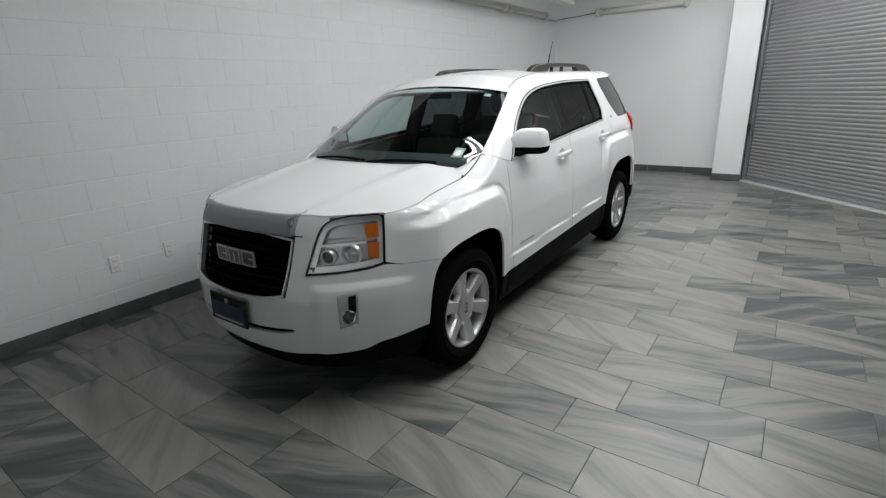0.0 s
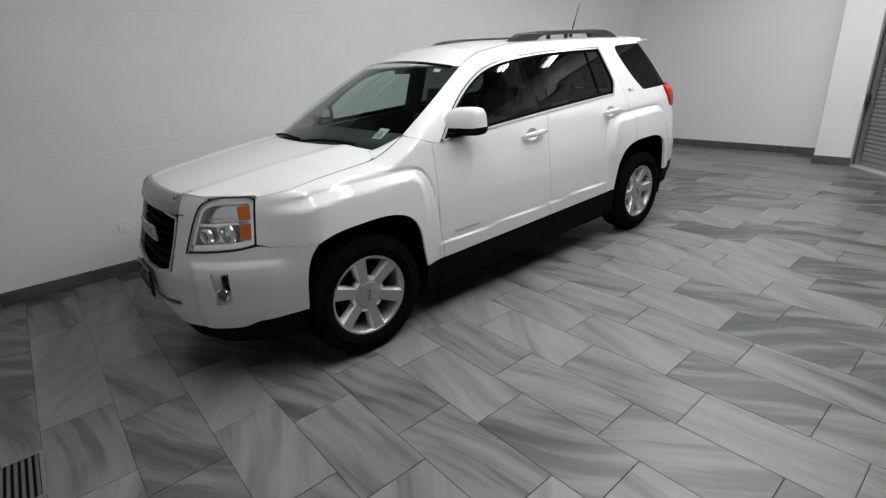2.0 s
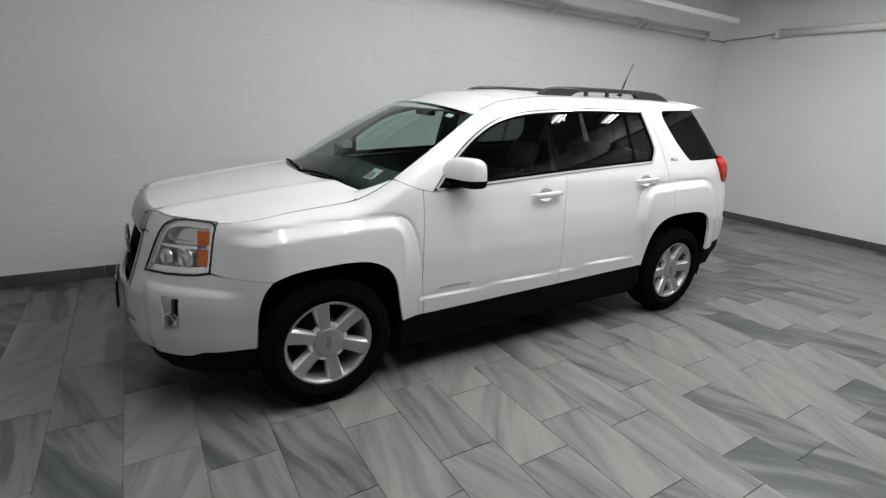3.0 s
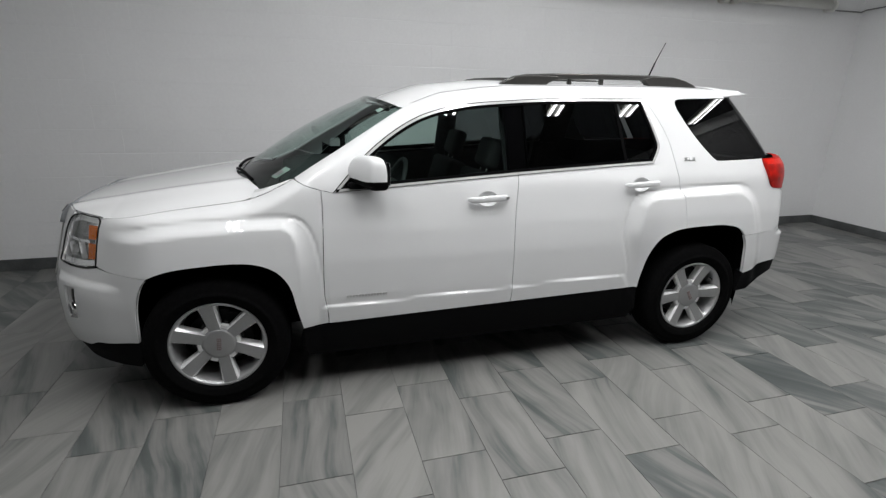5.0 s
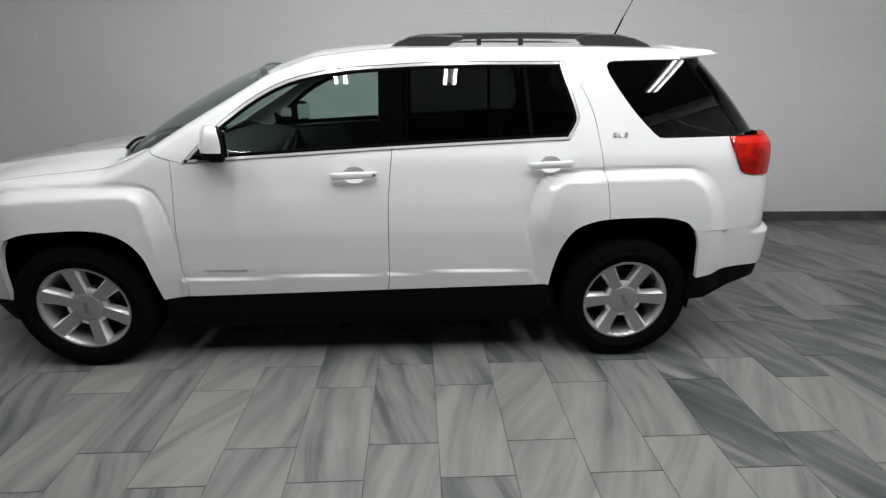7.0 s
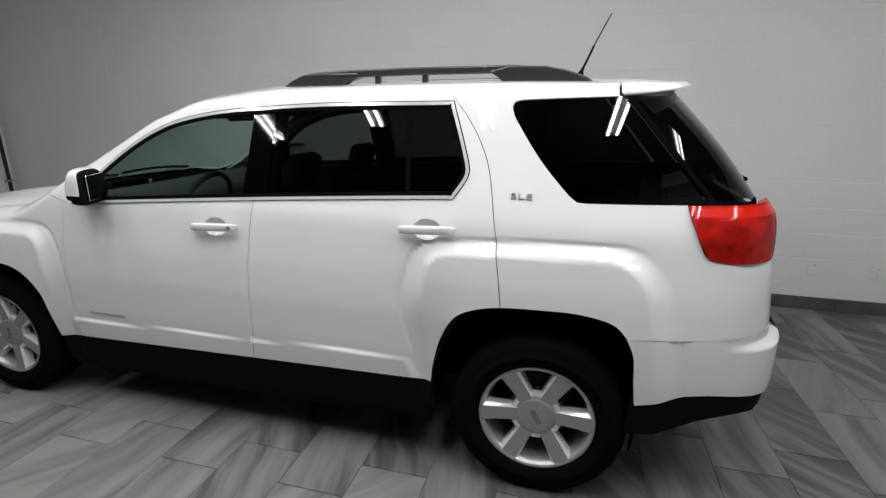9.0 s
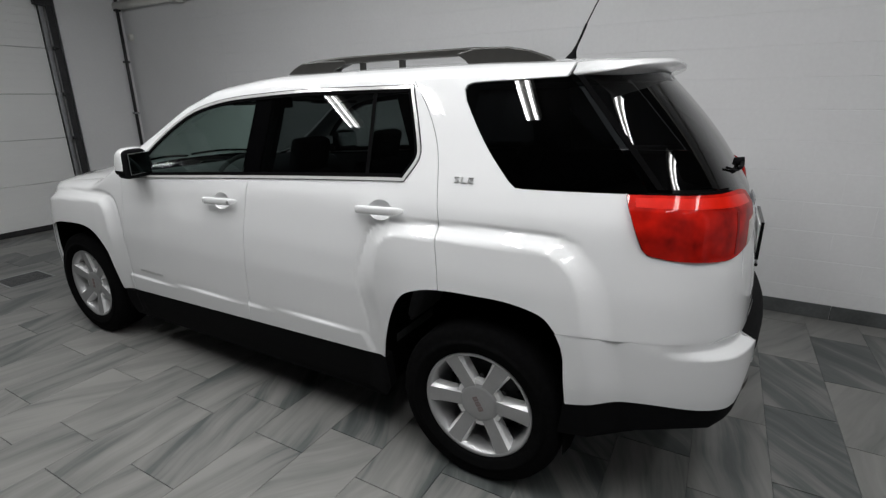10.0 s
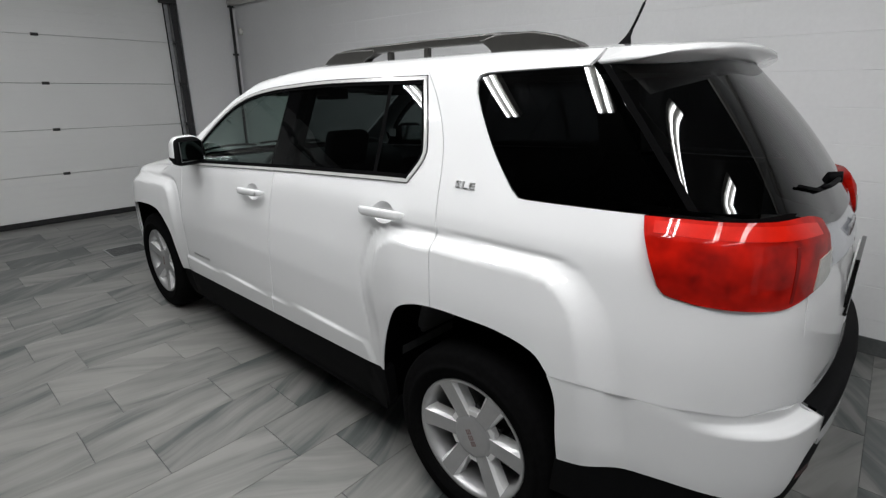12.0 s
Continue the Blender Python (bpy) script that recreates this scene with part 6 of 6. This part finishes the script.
for k in range(1, 6):
    z = 0.058 + k * 0.512
    part("bracket", box(-0.055, 0.0, z - 0.03, -0.015, 0.032, z + 0.01, 0.003), GALV, track)
    part("roller_hinge", box(0.036, 0.004, z - 0.022, 0.095, 0.030, z + 0.022, 0.004), GALV, track)
    part("roller", tube((0.0, 0.045, z), (0.05, 0.045, z), 0.020, 12), DARK_STEEL, track, "", True)
part("top_fitting", box(-0.05, 0.03, 2.56, 0.16, 0.075, 2.64, 0.006), DARK_STEEL, track)

# ---------------------------------------------------------------- roller shutter in the slanting wall
door_2 = thing("door_2", "grey steel roller shutter, closed, of narrow curved slats", "roller shutter", D45, kind="structure")
PITCH, n = 0.0525, 58
slat_mesh = None
prof = [(0.004, 0.0), (0.004, 0.004), (-0.002, 0.012), (-0.005, 0.024), (-0.005, 0.034), (-0.001, 0.044), (0.004, 0.049), (0.004, PITCH)]
for k in range(n):
    if slat_mesh is None:
        rows = [[Vector((x, y + 0.06, z)) for y, z in prof] for x in (0.04, 1.9, 3.56)]
        ob = loft("slat", rows, STEEL_SLAT, door_2)
        slat_mesh = ob.data
    else:
        ob = new("slat", slat_mesh)
        ob.parent = door_2
    ob.location = (0, 0, 0.06 + k * PITCH)
part("bottom_bar", box(0.04, 0.03, 0.012, 3.56, 0.075, 0.062, 0.004), GALV, door_2, "steel bottom bar")
part("threshold", box(0.0, -0.10, -0.002, 3.6, 0.20, 0.006, 0.002), material("pale_threshold", (0.45, 0.46, 0.45), 0.6, grain=0.08), door_2, "pale sill strip")
for x in (0.0, 3.56):
    part("guide_rail", box(x, 0.005, 0.006, x + 0.045, 0.05, 3.1, 0.003), GALV, door_2, "steel guide rail")
box_ob = thing("shutter_switch", "small black switch box on the pier beside the shutter", "switch", pose(-0.56, 8.80, 0.81))
part("switch_body", box(0.0, -0.045, -0.05, 0.035, 0.045, 0.05, 0.006, 2), BLACK_RUBBER, box_ob)
part("switch_button", tube((0.035, 0, 0.015), (0.042, 0, 0.015), 0.012, 12), DARK_STEEL, box_ob, "", True)

# floor drain
drain = thing("floor_drain", "square grey slotted steel drain grate set in the floor", "drain", pose(-1.55, 0.37, 0))
GRATE = material("worn_grate_steel", (0.16, 0.165, 0.165), 0.5, metal=0.4, stain=0.15, grain=0.1)
fr = bmesh.new()
for b in ((-0.17, -0.17, 0.17, -0.155), (-0.17, 0.155, 0.17, 0.17), (-0.17, -0.155, -0.155, 0.155), (0.155, -0.155, 0.17, 0.155)):
    add_box(fr, b[0], b[1], 0.0006, b[2], b[3], 0.004)
part("grate_frame", fr, GALV, drain, "pale worn steel frame")
part("grate_pit", box(-0.155, -0.155, 0.0006, 0.155, 0.155, 0.0014), CLAD, drain, "dark drain pit")
for k in range(13):
    y = -0.145 + k * 0.0242
    part("grate_bar", box(-0.155, y - 0.006, 0.0014, 0.155, y + 0.006, 0.0036), GRATE, drain)

# ---------------------------------------------------------------- tile base along the walls
baseboard = thing("baseboard", "dark grey veined tile base along the walls", "baseboard", kind="structure")
BH = 0.105
k = 0
y = YS
while y < YN - 0.01:
    y1 = min(y + 0.606, YN)
    part("base_tile", box(XW, y + 0.0015, 0.001, XW + 0.010, y1 - 0.0015, BH, 0.0012), TILE_DARK, baseboard)
    y = y1
x = XW + 0.010
while x < -0.96:
    x1 = min(x + 0.606, -0.95)
    part("base_tile", box(x + 0.0015, YN - 0.010, 0.001, x1 - 0.0015, YN, BH, 0.0012), TILE_DARK, baseboard)
    x = x1
part("base_tile", box(-0.96, 8.71, 0.001, -0.552, 8.719, BH, 0.0012), TILE_DARK, baseboard)
part("base_tile", box(-0.960, 8.7205, 0.001, -0.951, YN - 0.011, BH, 0.0012), TILE_DARK, baseboard)
x = XW + 0.010
while x < -3.05:
    x1 = min(x + 0.606, -3.02)
    part("base_tile", box(x + 0.0015, YS, 0.001, x1 - 0.0015, YS + 0.010, BH, 0.0012), TILE_DARK, baseboard)
    x = x1

# ---------------------------------------------------------------- blocks of the west wall
BX, BZ, J = 0.395, 0.2005, 0.0045
END = 0.0007                        # end joints are filled nearly flush, bed joints show
block_mesh = None
rest_blocks = bmesh.new()


def wall_block():
    """A long block with worn upper and lower edges."""
    bm = bmesh.new()
    h, c = BZ / 2 - J / 2, 0.0018
    rim = [(-0.004, -h), (-c, -h), (-c * 0.3, -h + c * 0.3), (0.0, -h + c), (0.0, h - c), (-c * 0.3, h - c * 0.3), (-c, h), (-0.004, h)]
    ends = [[bm.verts.new((x, sg * (BX / 2 - END / 2), z)) for x, z in rim] for sg in (-1, 1)]
    bm.faces.new(ends[0])
    bm.faces.new(ends[1][::-1])
    for k in range(len(rim) - 1):
        bm.faces.new((ends[0][k], ends[1][k], ends[1][k + 1], ends[0][k + 1]))
    bmesh.ops.recalc_face_normals(bm, faces=bm.faces)
    return bm


for r in range(0, 17):
    z0 = 0.0175 + BZ * r + random.uniform(-0.0012, 0.0012)
    first_y = 1.045 if r % 2 == 1 else 1.2425
    for k in range(-8, 22):
        y0 = first_y + BX * k
        if y0 + BX < YS or y0 > YN:
            continue
        whole = y0 >= YS and y0 + BX <= YN and z0 + BZ < ZC
        out = random.uniform(0.0, 0.0006)
        if whole and r < 13 and -0.1 < y0 < 8.2:
            if block_mesh is None:
                ob = part("block", wall_block(), WALL_PAINT, wall_west)
                block_mesh = ob.data
            else:
                ob = new("block", block_mesh)
                ob.parent = wall_west
            ob.location = (XW + out, y0 + BX / 2, z0 + BZ / 2 + random.uniform(-0.0006, 0.0006))
            ob.rotation_euler = (0, random.uniform(-0.003, 0.003), random.uniform(-0.0015, 0.0015))
        else:
            add_box(rest_blocks, XW - 0.004, max(y0, YS) + END / 2, z0 + J / 2, XW + out, min(y0 + BX, YN) - END / 2, min(z0 + BZ, ZC) - J / 2)
tagged(part("blocks", rest_blocks, WALL_PAINT, wall_west), kind="stuff")

# ---------------------------------------------------------------- floor tiles
PX, PY, GAP, SIDE = 0.606, 0.304, 0.0034, 0.0020
tile_mesh = None
rest = bmesh.new()
cells = []
for b in range(-7, 31):
    y0 = 0.232 + PY * b
    first = -0.065 if b % 2 else 0.130
    for k in range(-7, 10):
        x0 = first + PX * k
        if x0 + PX < XW or x0 > X_E or y0 + PY < YS or y0 > YN:
            continue
        cells.append((x0, y0))
near = [c for c in cells if -1.9 < c[0] < 1.6 and 0.0 < c[1] < 7.6]
near = near[:298]
count = 0
for c in cells:
    x0, y0 = c
    whole = x0 >= XW and x0 + PX <= X_E and y0 >= YS and y0 + PY <= YN
    if c in near and whole:
        if tile_mesh is None:
            ob = part("tile", box(-PX / 2 + GAP / 2, -PY / 2 + SIDE / 2, -0.004, PX / 2 - GAP / 2, PY / 2 - SIDE / 2, 0.0, 0.0010), TILE, floor)
            tile_mesh = ob.data
        else:
            ob = new("tile", tile_mesh)
            ob.parent = floor
        ob.location = (x0 + PX / 2, y0 + PY / 2, random.uniform(-0.0004, 0.0004))
    else:
        add_box(rest, max(x0, XW) + GAP / 2, max(y0, YS) + SIDE / 2, -0.004, min(x0 + PX, X_E) - GAP / 2, min(y0 + PY, YN) - SIDE / 2, 0.0)
tagged(part("tiles", rest, TILE, floor), kind="stuff")
